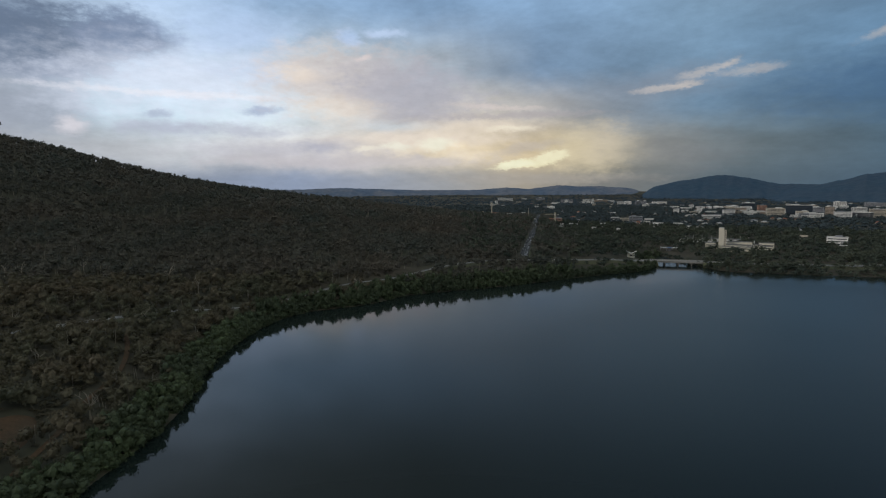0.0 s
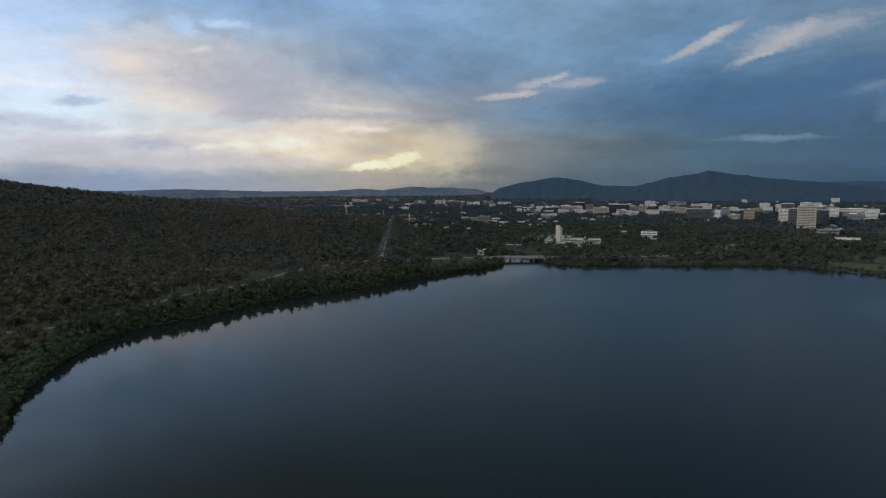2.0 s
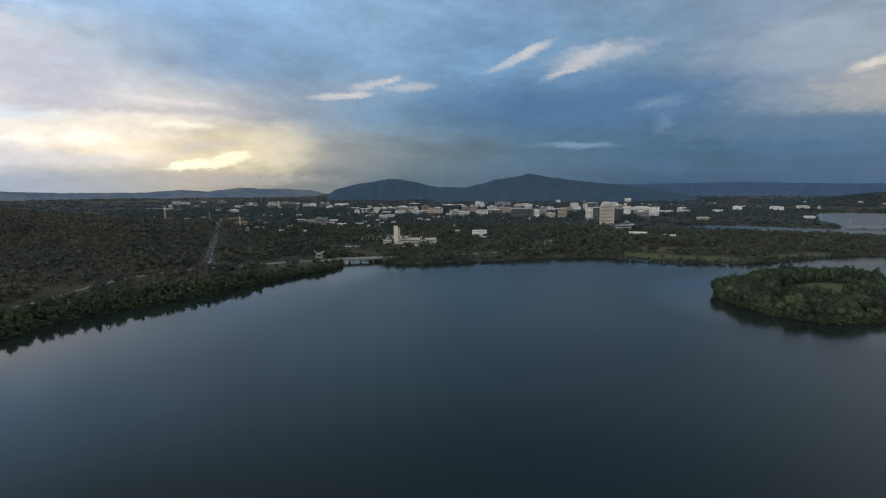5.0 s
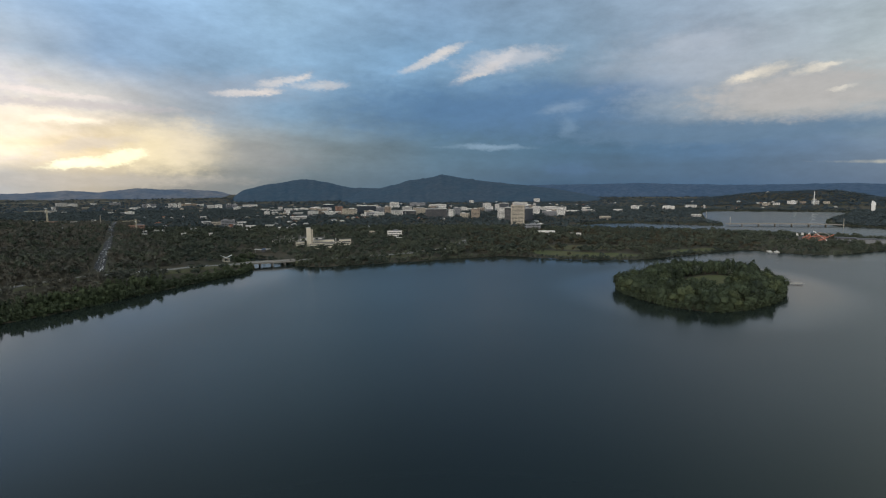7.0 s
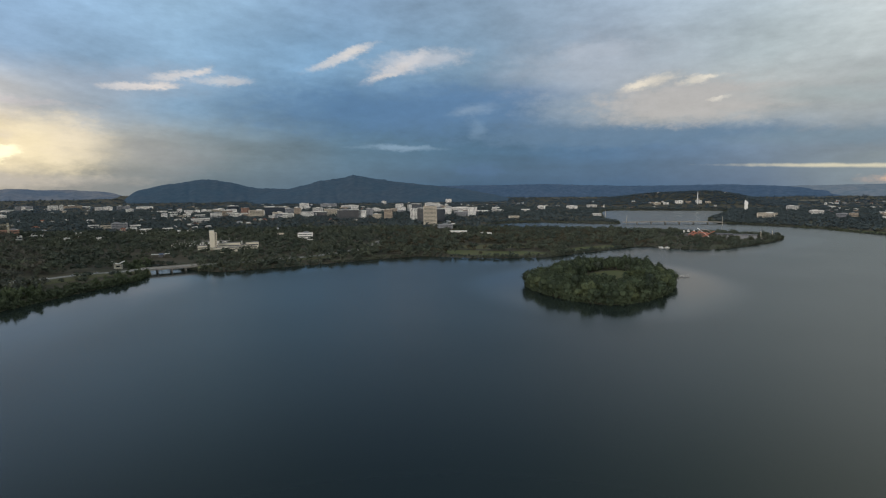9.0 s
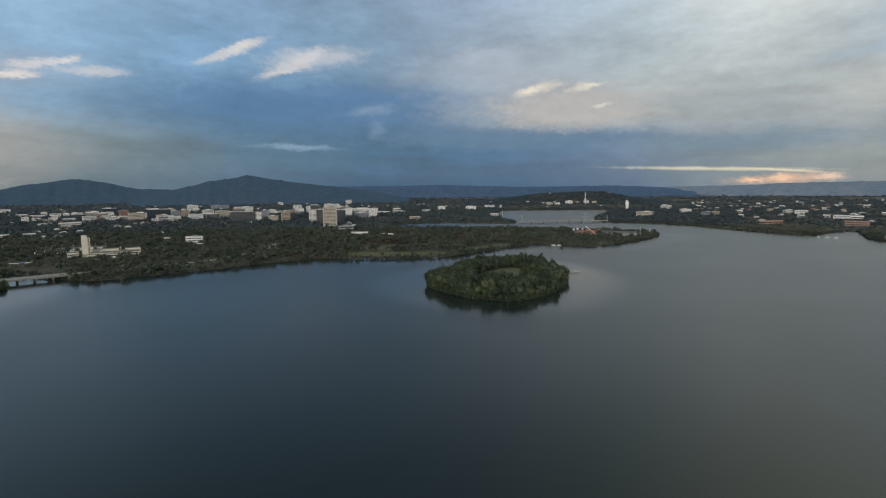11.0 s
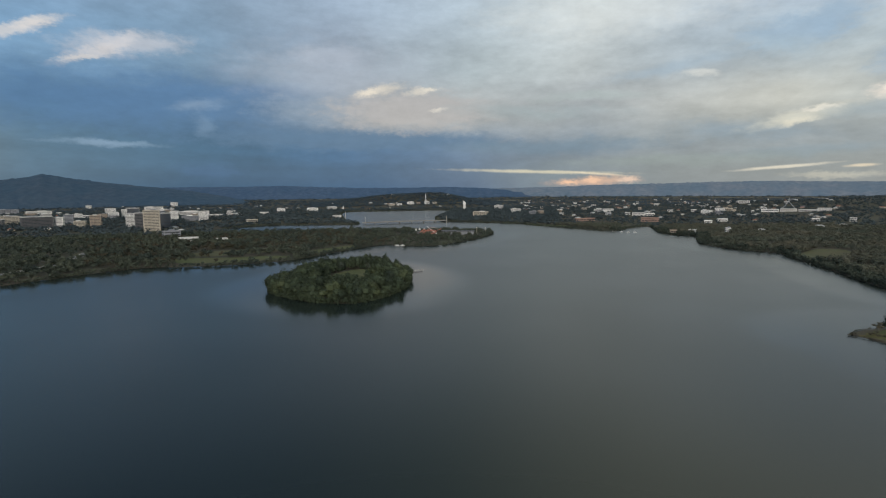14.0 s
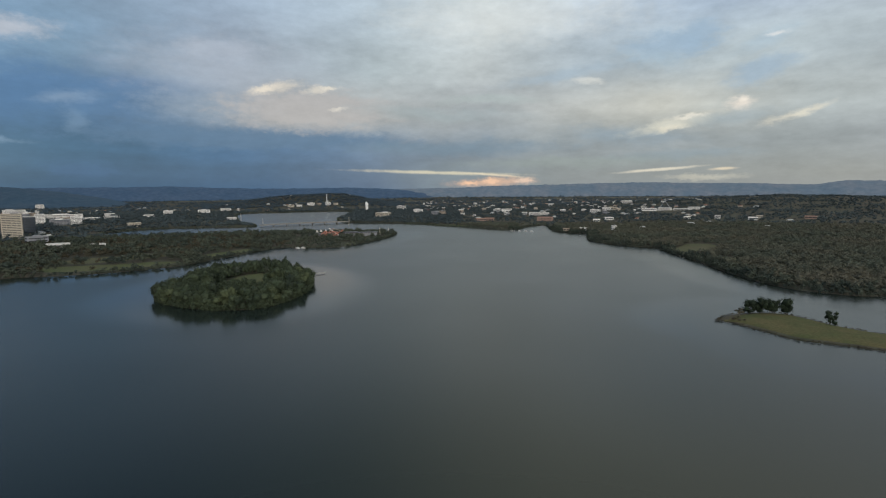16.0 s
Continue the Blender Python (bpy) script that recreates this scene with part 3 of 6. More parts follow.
# ---- far hills, past the edge of the plain ----
def far_hills(name, bearings, crest, distance, depth, mat, label):
    """A wooded range seen a long way off: a front slope up to an uneven crest, and a back."""
    b = np.arange(bearings[0], bearings[1] + 0.01, 0.12)
    e = np.interp(b, [q[0] for q in crest], [q[1] for q in crest])
    e = np.convolve(np.pad(e, 2, mode="edge"), np.ones(5) / 5, "valid") + 0.025 * wave(b, 0 * b, 0.5, 2) + 0.012 * wave(b, 0 * b, 0.13, 4)
    top = EYE_Z + distance * np.tan(np.radians(e))
    rows = []
    for f in (0, 0.2, 0.4, 0.6, 0.8, 0.92, 1.0, 1.15):
        r = distance - depth * (1 - f) + 25 * wave(b * 9, b * 0 + 40 * f, 6.0, 5)
        z = 4 + (top - 4) * (1 - (1 - min(f, 1)) ** 1.6) + (0.05 * (top - 30) * wave(b * 8, b * 0 + 9 * f, 4.0, 6) if 0 < f < 1 else 0)
        if f > 1:
            z = z - 40
        rows.append(np.stack([r * np.sin(np.radians(b)), r * np.cos(np.radians(b)), z], -1))
    n = len(b)
    i, j = np.meshgrid(np.arange(len(rows) - 1), np.arange(n - 1), indexing="ij")
    q = np.stack([i * n + j, i * n + j + 1, (i + 1) * n + j + 1, (i + 1) * n + j], -1).reshape(-1, 4)
    return tagged(new(name, mesh_from(name, np.concatenate(rows), q, mat, True)), label, "hills", kind="structure")


def hazed_hill_material(name, base, second, haze, glow):
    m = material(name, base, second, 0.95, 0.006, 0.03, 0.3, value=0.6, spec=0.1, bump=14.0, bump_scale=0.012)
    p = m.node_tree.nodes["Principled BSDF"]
    # distance haze is laid over the slopes as a faint bluish emission
    p.inputs["Emission Color"].default_value, p.inputs["Emission Strength"].default_value = (*haze, 1), glow
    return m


M_HILL_DARK = hazed_hill_material("hazed_wooded_hill", (0.030, 0.038, 0.038), (0.040, 0.042, 0.038), (0.016, 0.043, 0.082), 0.68)
M_HILL_BLUE = hazed_hill_material("hazed_blue_range", (0.034, 0.046, 0.062), (0.046, 0.056, 0.072), (0.026, 0.064, 0.126), 0.56)
M_HILL_PALE = hazed_hill_material("hazed_pale_range", (0.055, 0.065, 0.078), (0.12, 0.108, 0.095), (0.050, 0.080, 0.130), 0.62)
M_HILL_GREY = hazed_hill_material("hazed_grey_range", (0.050, 0.060, 0.070), (0.095, 0.085, 0.082), (0.066, 0.100, 0.138), 0.85)
far_hills("backdrop_northwest", (-30, 22), [(-30, 0.15), (-15, 0.12), (-10.9, 0.26), (-6.2, 0.1), (-3, -0.02), (3, -0.05), (4, -0.03), (6.6, 0.18), (9, 0.0), (12.1, 0.37), (14, 0.22), (16, 0.24), (19, 0.02), (22, -0.9)], 4850, 420, M_HILL_PALE, "distant range with bare slopes, paled by haze, under the bright sky")
far_hills("backdrop_north", (16, 40), [(16, -1.4), (19.4, -1.2), (20.4, -0.5), (21.1, 0.05), (21.9, 0.27), (22.9, 0.52), (23.6, 0.70), (24.6, 0.76), (25.6, 0.98), (26.8, 1.17), (28, 1.1), (29.6, 0.82), (31, 0.45), (32, 0.27), (34.4, 0.23), (36, 0.0), (38, -0.8), (40, -1.2)], 4600, 600, M_HILL_DARK, "dark wooded hill with a double top, blue with haze")
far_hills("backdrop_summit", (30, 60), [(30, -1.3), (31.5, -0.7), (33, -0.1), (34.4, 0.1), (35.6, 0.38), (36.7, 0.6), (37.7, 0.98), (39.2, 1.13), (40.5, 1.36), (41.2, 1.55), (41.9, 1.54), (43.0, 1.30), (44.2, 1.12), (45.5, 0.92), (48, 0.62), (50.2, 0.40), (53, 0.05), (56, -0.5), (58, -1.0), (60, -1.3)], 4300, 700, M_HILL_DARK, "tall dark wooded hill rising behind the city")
far_hills("backdrop_east", (45, 90), [(45, 0.2), (50.2, 0.40), (53, 0.43), (57.6, 0.44), (61.4, 0.51), (65, 0.36), (69.8, 0.24), (74.2, 0.24), (78.3, 0.30), (82, 0.15), (86, -0.1), (90, -1.0)], 4800, 450, M_HILL_BLUE, "long level range, blue with haze, under dark cloud")
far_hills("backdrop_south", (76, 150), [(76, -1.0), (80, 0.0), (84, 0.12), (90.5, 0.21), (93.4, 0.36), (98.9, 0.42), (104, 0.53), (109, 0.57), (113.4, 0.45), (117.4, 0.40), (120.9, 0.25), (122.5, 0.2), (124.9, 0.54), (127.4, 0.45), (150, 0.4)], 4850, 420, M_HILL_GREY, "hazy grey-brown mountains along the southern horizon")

# ---- roads ----
def part(name, co, faces, mat, parent, label=""):
    """One mesh under a thing or under a part."""
    me = bpy.data.meshes.new(name)
    me.from_pydata([tuple(map(float, c)) for c in co], [], [tuple(map(int, f)) for f in faces])
    me.materials.append(mat)
    ob = new(name, me)
    ob.parent = parent
    return tagged(ob, label) if label else ob


def block(sx, sy, sz, cx=0.0, cy=0.0, cz=0.0, taper=1.0):
    """Corners and faces of a box that stands on cz; taper narrows its top."""
    co = [(cx + a * sx / 2 * k, cy + b * sy / 2 * k, cz + h) for h, k in ((0, 1), (sz, taper)) for a, b in ((-1, -1), (1, -1), (1, 1), (-1, 1))]
    return co, [(3, 2, 1, 0), (4, 5, 6, 7), (0, 1, 5, 4), (1, 2, 6, 5), (2, 3, 7, 6), (3, 0, 4, 7)]


def several(*shapes):
    co, fa = [], []
    for c, f in shapes:
        fa += [tuple(i + len(co) for i in q) for q in f]
        co += list(c)
    return co, fa


def drum(r, h, cx=0.0, cy=0.0, cz=0.0, n=12, top=None):
    top = r if top is None else top
    co = [(cx + q * math.cos(6.2832 * i / n), cy + q * math.sin(6.2832 * i / n), z) for q, z in ((r, cz), (top, cz + h)) for i in range(n)]
    return co, [tuple(range(n))[::-1], tuple(range(n, 2 * n))] + [(i, (i + 1) % n, n + (i + 1) % n, n + i) for i in range(n)]


def bar(a, b, r, n=5, end=None):
    """A round or tapering bar from a to b."""
    a, b = Vector(a), Vector(b)
    u = (b - a).orthogonal().normalized()
    v = (b - a).normalized().cross(u)
    end = r if end is None else end
    co = [p + (u * math.cos(6.2832 * i / n) + v * math.sin(6.2832 * i / n)) * q for p, q in ((a, r), (b, end)) for i in range(n)]
    return [tuple(c) for c in co], [tuple(range(n))[::-1], tuple(range(n, 2 * n))] + [(i, (i + 1) % n, n + (i + 1) % n, n + i) for i in range(n)]


def ground_z(x, y):
    return float(height(np.array([x]), np.array([y]))[0])


M_ASPHALT = material("worn_asphalt", (0.085, 0.085, 0.088), (0.062, 0.062, 0.064), 0.9, 0.15, 2.0, 0.4, value=0.3)
M_PALEROAD = material("pale_path", (0.25, 0.245, 0.235), (0.18, 0.175, 0.165), 0.9, 0.15, 2.0, 0.4, value=0.3)
M_VERGE = material("dry_verge_grass", (0.082, 0.094, 0.050), (0.098, 0.092, 0.056), 0.95, 0.06, 0.6, 0.4, value=0.4)
M_PAINT = material("road_paint", (0.62, 0.62, 0.60), (0.5, 0.5, 0.48), 0.7, 0.5, 3.0, 0.4)
M_CONCRETE = material("weathered_concrete", (0.28, 0.27, 0.25), (0.20, 0.195, 0.18), 0.85, 0.25, 2.0, 0.4, value=0.25)
M_STEEL = material("galvanised_steel", (0.45, 0.46, 0.47), (0.38, 0.38, 0.38), 0.45, 0.8, 5.0, 0.4, metal=0.7)


def ribbon(name, line, offsets, mat, label, category="road", kind="structure", least=None, lift=0.5):
    """A strip laid along a line: offsets are pairs of sideways metres and of metres below the crown (None: into the ground)."""
    tan_ = np.gradient(line, axis=0)
    tan_ /= np.linalg.norm(tan_, axis=1)[:, None]
    side = np.stack([tan_[:, 1], -tan_[:, 0]], -1)
    z = height(line[:, 0], line[:, 1]) + lift
    if least is not None:
        z = np.maximum(z, least)
    z = np.convolve(np.pad(z, 3, mode="edge"), np.ones(7) / 7, "valid")
    rows = []
    for o, drop in offsets:
        p = line + side * o
        rows.append(np.stack([p[:, 0], p[:, 1], z - drop if drop is not None else np.minimum(height(p[:, 0], p[:, 1]) - 0.6, z - 0.3)], -1))
    n = len(line)
    i, j = np.meshgrid(np.arange(len(rows) - 1), np.arange(n - 1), indexing="ij")
    q = np.stack([i * n + j, (i + 1) * n + j, (i + 1) * n + j + 1, i * n + j + 1], -1).reshape(-1, 4)[:, ::-1]
    return tagged(new(name, mesh_from(name, np.concatenate(rows), q, mat, True)), label, category, kind=kind), z


LAKE_DRIVE = smooth_line([(-330, 170), (-290, 245), (-259, 306), (-212, 363), (-183, 392), (-160, 418), (-138, 448), (-114, 480), (-84, 515), (-44, 550), (-5, 590), (45, 632), (98, 660)], per=8)
PARKWAY = smooth_line([(98, 660), (134, 667), (171, 677), (205, 690), (240, 701), (276, 704)], per=8)
PARKWAY_EAST = smooth_line([(334, 686), (375, 668), (430, 652), (510, 640), (590, 655), (700, 720)], per=8)
AVENUE = smooth_line([(99, 663), (105, 695), (125, 793), (156, 939), (241, 1385), (326, 1822)], per=10)
CLEARINGS = [(LAKE_DRIVE, 6.0), (LAKE_DRIVE[70:], 9.0), (PARKWAY, 14.0), (PARKWAY_EAST, 7.0), (AVENUE, 8.5)]
for nm, line, w, least, mat, lab in (("road_lakeside", LAKE_DRIVE, 7.5, None, M_PALEROAD, "pale two-lane lakeside road winding through the bush"),
                                     ("road_parkway", PARKWAY, 15.0, 5.2, M_PALEROAD, "pale grey parkway on a low bank beside the lake"),
                                     ("road_parkway_east", PARKWAY_EAST, 15.0, 5.2, M_PALEROAD, "pale grey parkway running on past the creek bridge"),
                                     ("road_avenue", AVENUE, 11.0, None, M_ASPHALT, "straight grey avenue running inland between trees")):
    road, _z = ribbon(nm, line, [(-w / 2, 0), (0, -0.06), (w / 2, 0)], mat, lab, least=least)
    ribbon("verge", line, [(-w / 2 - 11, None), (-w / 2 - 7.0, 0.35), (-w / 2 - 1.2, 0.12), (-w / 2 - 0.02, 0.1)], M_VERGE, "dry grass verge beside the road", "verge", least=least)
    ribbon("verge", line, [(w / 2 + 0.02, 0.1), (w / 2 + 1.2, 0.12), (w / 2 + 7.0, 0.35), (w / 2 + 11, None)], M_VERGE, "dry grass verge beside the road", "verge", least=least)
    for o in ((-w / 2 + 0.5, w / 2 - 0.5) if w != 11.0 else (0.0,)):
        ribbon("lane_line", line, [(o - 0.08, -0.07), (o + 0.08, -0.07)], M_PAINT, "white painted line on the road", "road line", least=least)

# ---- guard rails along the parkway ----
def guard_rail(line, offset, i0, i1, least):
    tan_ = np.gradient(line, axis=0)
    tan_ /= np.linalg.norm(tan_, axis=1)[:, None]
    p = line + np.stack([tan_[:, 1], -tan_[:, 0]], -1) * offset
    z = np.maximum(height(line[:, 0], line[:, 1]) + 0.5, least)
    z = np.convolve(np.pad(z, 3, mode="edge"), np.ones(7) / 7, "valid")
    base = tagged(new("guard_rail"), "long galvanised steel guard rail beside the road", "guard rail", "guard rails")
    base.location = (p[i0, 0], p[i0, 1], z[i0])
    rel = [(p[i, 0] - p[i0, 0], p[i, 1] - p[i0, 1], z[i] - z[i0]) for i in range(i0, i1)]
    part("rail", *several(*[bar((a[0], a[1], a[2] + 0.6), (b[0], b[1], b[2] + 0.6), 0.17, 4) for a, b in zip(rel, rel[1:])]), M_STEEL, base)
    for a in rel:
        part("post", *block(0.12, 0.12, 0.75, a[0], a[1], a[2] - 0.12), M_STEEL, base)


guard_rail(PARKWAY, 7.9, 2, 38, 5.2)
guard_rail(PARKWAY_EAST, 7.9, 0, 24, 5.2)
guard_rail(LAKE_DRIVE, 4.2, 60, 92, 0)

# ---- road bridge over the creek mouth ----
bridge = tagged(new("road_bridge"), "low concrete road bridge on round piers over the creek mouth", "bridge")
bridge.matrix_world = pose(305, 695, 0, 0, 0, -17)
part("deck", *block(66, 18.5, 1.3, 0, 0, 3.85), M_CONCRETE, bridge)
for s in (-1, 1):
    part("parapet", *several(block(66, 0.35, 0.75, 0, s * 9.2, 5.154), *[block(0.4, 0.45, 1.0, x, s * 9.2, 5.154) for x in range(-33, 34, 6)]), M_CONCRETE, bridge)
    part("abutment", *block(7, 19, 5.0, s * 31.0, 0, -1.2, 0.92), M_CONCRETE, bridge)
for x in (-16, 0, 16):
    part("crosshead", *block(2.0, 17, 0.9, x, 0, 2.94), M_CONCRETE, bridge)
    for y in (-6.5, 0, 6.5):
        part("pier", *drum(0.75, 6.4, x, y, -3.48, 10), M_CONCRETE, bridge)

# ---- long bridge across the far basin ----
far_bridge = tagged(new("long_bridge"), "long pale low-arched concrete bridge across the far basin", "bridge")
far_bridge.location = (1648, 345, 0)
bx, by = -150, 222
bl = math.hypot(bx, by)
far_bridge.rotation_euler = (0, 0, math.atan2(by, bx))
part("deck", *several(*[block(bl / 20 + 0.02, 17, 1.0, (k + 0.5) * bl / 20, 0, 3.4 + 1.6 * math.sin(math.pi * (k + 0.5) / 20)) for k in range(20)]), M_CONCRETE, far_bridge)
for k in range(1, 7):
    part("pier", *block(1.1, 10, 7.2, k * bl / 7, 0, -3.6 + 0.8 * math.sin(math.pi * k / 7)), M_CONCRETE, far_bridge)
for s in (-1, 1):
    line = [(k * bl / 20, s * 8.3, 5.4 + 1.6 * math.sin(math.pi * k / 20)) for k in range(21)]
    co = [(x, y + o, z + h) for x, y, z in line for o, h in ((-0.15, -1.0), (0.15, -1.0), (0.15, 0), (-0.15, 0))]
    part("parapet", co, [(4 * k + i, 4 * k + (i + 1) % 4, 4 * k + 4 + (i + 1) % 4, 4 * k + 4 + i) for k in range(20) for i in range(4)] + [(3, 2, 1, 0), (80, 81, 82, 83)], M_CONCRETE, far_bridge)

# ---- buildings ----
WALLS = {
    "w": material("white_render", (0.74, 0.73, 0.70), (0.62, 0.61, 0.58), 0.8, 0.06, 0.5, 0.5, value=0.25, each=0.4),
    "c": material("cream_concrete", (0.52, 0.47, 0.38), (0.42, 0.38, 0.31), 0.8, 0.08, 0.6, 0.5, value=0.2, each=0.2),
    "t": material("tan_brick", (0.38, 0.31, 0.24), (0.30, 0.25, 0.20), 0.85, 0.08, 0.6, 0.5, value=0.25, each=0.2),
    "b": material("terracotta_cladding", (0.33, 0.19, 0.14), (0.26, 0.16, 0.12), 0.8, 0.08, 0.6, 0.5, value=0.25, each=0.2),
    "y": material("grey_panels", (0.27, 0.28, 0.30), (0.20, 0.21, 0.23), 0.7, 0.08, 0.6, 0.5, value=0.25, each=0.25),
    "k": material("dark_grey_cladding", (0.095, 0.098, 0.105), (0.07, 0.07, 0.075), 0.6, 0.08, 0.6, 0.5, value=0.25, each=0.2),
    "g": material("blue_dark_curtain_wall", (0.040, 0.055, 0.075), (0.03, 0.04, 0.055), 0.25, 0.08, 0.6, 0.5, value=0.25, each=0.2),
    "r": material("pale_red_brick", (0.36, 0.24, 0.19), (0.30, 0.20, 0.16), 0.85, 0.08, 0.6, 0.5, value=0.25, each=0.2),
}
M_GLASS = material("dark_window_glass", (0.045, 0.055, 0.065), (0.03, 0.035, 0.04), 0.12, 0.2, 1.0, 0.5, each=0.4)
M_ROOF = material("pale_flat_roof", (0.55, 0.55, 0.53), (0.42, 0.42, 0.41), 0.85, 0.05, 0.4, 0.5, value=0.25, each=0.3)
M_DULLROOF = material("grey_gravel_roof", (0.22, 0.215, 0.20), (0.16, 0.155, 0.15), 0.9, 0.1, 0.8, 0.5, value=0.3)
M_TILE = material("red_tile_roof", (0.30, 0.125, 0.08), (0.22, 0.10, 0.07), 0.85, 0.1, 1.0, 0.5, value=0.3, each=0.4)
M_METALROOF = material("grey_metal_roof", (0.42, 0.43, 0.44), (0.34, 0.35, 0.36), 0.5, 0.1, 1.0, 0.5, value=0.25, each=0.5, metal=0.3)
CLEAR_SPOTS = []
NAMES = {"w": "white", "c": "cream", "t": "tan brick", "b": "terracotta", "y": "grey", "k": "dark grey", "g": "dark glass", "r": "red brick"}


def at_bearing(b, d):
    return d * math.sin(radians(b)), d * math.cos(radians(b))


def building(b, d, wide, tall, kind, group, turn=0.0):
    """A flat-roofed block: wall, window bands storey by storey, end piers, parapet, roof and plant room."""
    x, y = at_bearing(b, d)
    z = ground_z(x, y)
    low = tall < 9
    size = "low" if low else "tall" if tall > 30 else "mid-rise"
    label = f"{size} {NAMES[kind]} building with {'a flat pale roof' if low else 'bands of dark windows'} among trees"
    ob = tagged(new("office_building" if not low else "low_building"), label, "building", group)
    ob.matrix_world = pose(x, y, z, 0, 0, -b + turn)
    deep = min(max(0.55 * wide, 10), 26)
    wall = part("wall", *block(wide, deep, tall + 1.5, 0, 0, -1.5), WALLS[kind], ob)
    n = max(1, int(tall / 3.6))
    step = tall / n
    for k in range(n):
        part("window_band", *several(block(wide * 0.9, deep + 0.16, step * 0.36, 0, 0, k * step + step * 0.36), block(wide + 0.16, deep * 0.84, step * 0.36, 0, 0, k * step + step * 0.36)), M_GLASS, ob)
    bays = max(2, int(wide / 8))
    for k in range(1, bays):
        part("pier", *block(0.7, deep + 0.5, tall - 0.1, -wide / 2 + k * wide / bays, 0, 0.05), WALLS[kind], ob)
    part("parapet", *several(block(wide + 0.5, 0.5, 1.0, 0, -deep / 2, tall + 0.004), block(wide + 0.5, 0.5, 1.0, 0, deep / 2, tall + 0.004),
                             block(0.5, deep - 0.5, 1.0, -wide / 2, 0, tall + 0.004), block(0.5, deep - 0.5, 1.0, wide / 2, 0, tall + 0.004)), WALLS["w" if kind in "gk" else kind], ob)
    part("roof", *block(wide - 0.52, deep - 0.52, 0.25, 0, 0, tall + 0.004), M_TILE if kind == "r" else M_ROOF, ob)
    if tall > 10:
        part("plant_room", *block(wide * 0.35, deep * 0.5, 3.0, random.uniform(-0.2, 0.2) * wide, 0, tall + 0.26), WALLS["y" if random.random() < 0.5 else "w"], ob)
        part("lift_motor_room", *block(3, 3, 1.6, wide * 0.4, deep * 0.2, tall + 0.26), M_ROOF, ob)
    CLEAR_SPOTS.append((x, y, wide / 2 + 5))
    CLEAR_SPOTS.append((*at_bearing(b, d - 22), wide / 2))
    if d > 1900 and tall < 16:
        CLEAR_SPOTS.append((*at_bearing(b, d - 50), wide / 2))
    return ob


DISTRICTS = []
DISTRICTS.append(("distant apartment blocks", [
    (6.22, 3834, 53, 20, "w"), (7.02, 3815, 43, 16, "w"), (8.54, 3980, 32, 10, "w"), (10.20, 3931, 60, 14, "y"), (12.91, 3396, 69, 19, "y"), (14.87, 3305, 39, 22, "w"), (15.47, 3107, 13, 26, "w"), (16.30, 3551, 82, 13, "t"), (17.26, 3551, 37, 10, "w"), (18.19, 3046, 30, 14, "w"), (18.90, 3023, 35, 17, "w"), (19.86, 3107, 28, 18, "y"), (20.40, 3076, 25, 18, "y"), (21.82, 3099, 72, 12, "w"),
]))
DISTRICTS.append(("campus buildings", [
    (5.04, 1448, 37, 10, "b"), (6.14, 1328, 10, 6, "w"), (6.29, 1159, 11, 5, "w"), (6.97, 1518, 14, 10, "w"), (8.03, 1710, 13, 6, "w"), (8.46, 1837, 14, 6, "w"), (11.81, 1223, 27, 13, "b"), (12.94, 1276, 14, 6, "w"), (17.50, 1860, 16, 7, "w"), (17.70, 1506, 20, 9, "w"), (18.61, 1469, 20, 9, "c"), (19.70, 1433, 32, 15, "y"), (20.62, 1374, 21, 7, "w"), (20.95, 1495, 21, 7, "w"), (21.78, 1298, 21, 9, "w"), (17.97, 1099, 10, 8, "w"), (15.71, 1118, 9, 6, "w"), (12.3, 1150, 12, 6, "w"), (13.6, 1190, 16, 6, "w"), (16.6, 1240, 14, 7, "w"), (23.6, 1330, 18, 8, "w"), (24.6, 1280, 12, 6, "w"), (33.9, 1120, 12, 6, "c"),
]))
DISTRICTS.append(("western city blocks", [
    (24.71, 2498, 19, 17, "w"), (25.48, 2348, 32, 12, "w"), (26.26, 2342, 18, 12, "w"), (27.02, 2407, 35, 15, "w"), (26.48, 1697, 45, 9, "w"), (28.18, 2449, 39, 17, "w"), (27.91, 1911, 32, 21, "w"), (29.50, 2461, 44, 30, "g"), (29.62, 1954, 33, 16, "w"), (30.59, 2105, 26, 32, "b"), (31.63, 1883, 46, 31, "c"), (33.43, 1969, 67, 39, "g"), (34.23, 1888, 68, 14, "w"), (34.84, 2085, 32, 24, "y"),
]))
DISTRICTS.append(("central city blocks", [
    (35.67, 1945, 22, 34, "t"), (36.58, 1842, 38, 23, "w"), (36.33, 2814, 44, 26, "w"), (37.67, 2069, 35, 28, "w"), (37.90, 1878, 43, 22, "k"), (38.95, 1950, 43, 28, "c"), (38.78, 2891, 82, 21, "y"), (40.75, 1726, 67, 36, "k"), (40.96, 2618, 82, 19, "w"), (42.25, 1731, 24, 32, "w"), (43.00, 1892, 24, 32, "y"), (43.69, 2223, 26, 19, "w"), (43.81, 1731, 27, 18, "c"),
]))
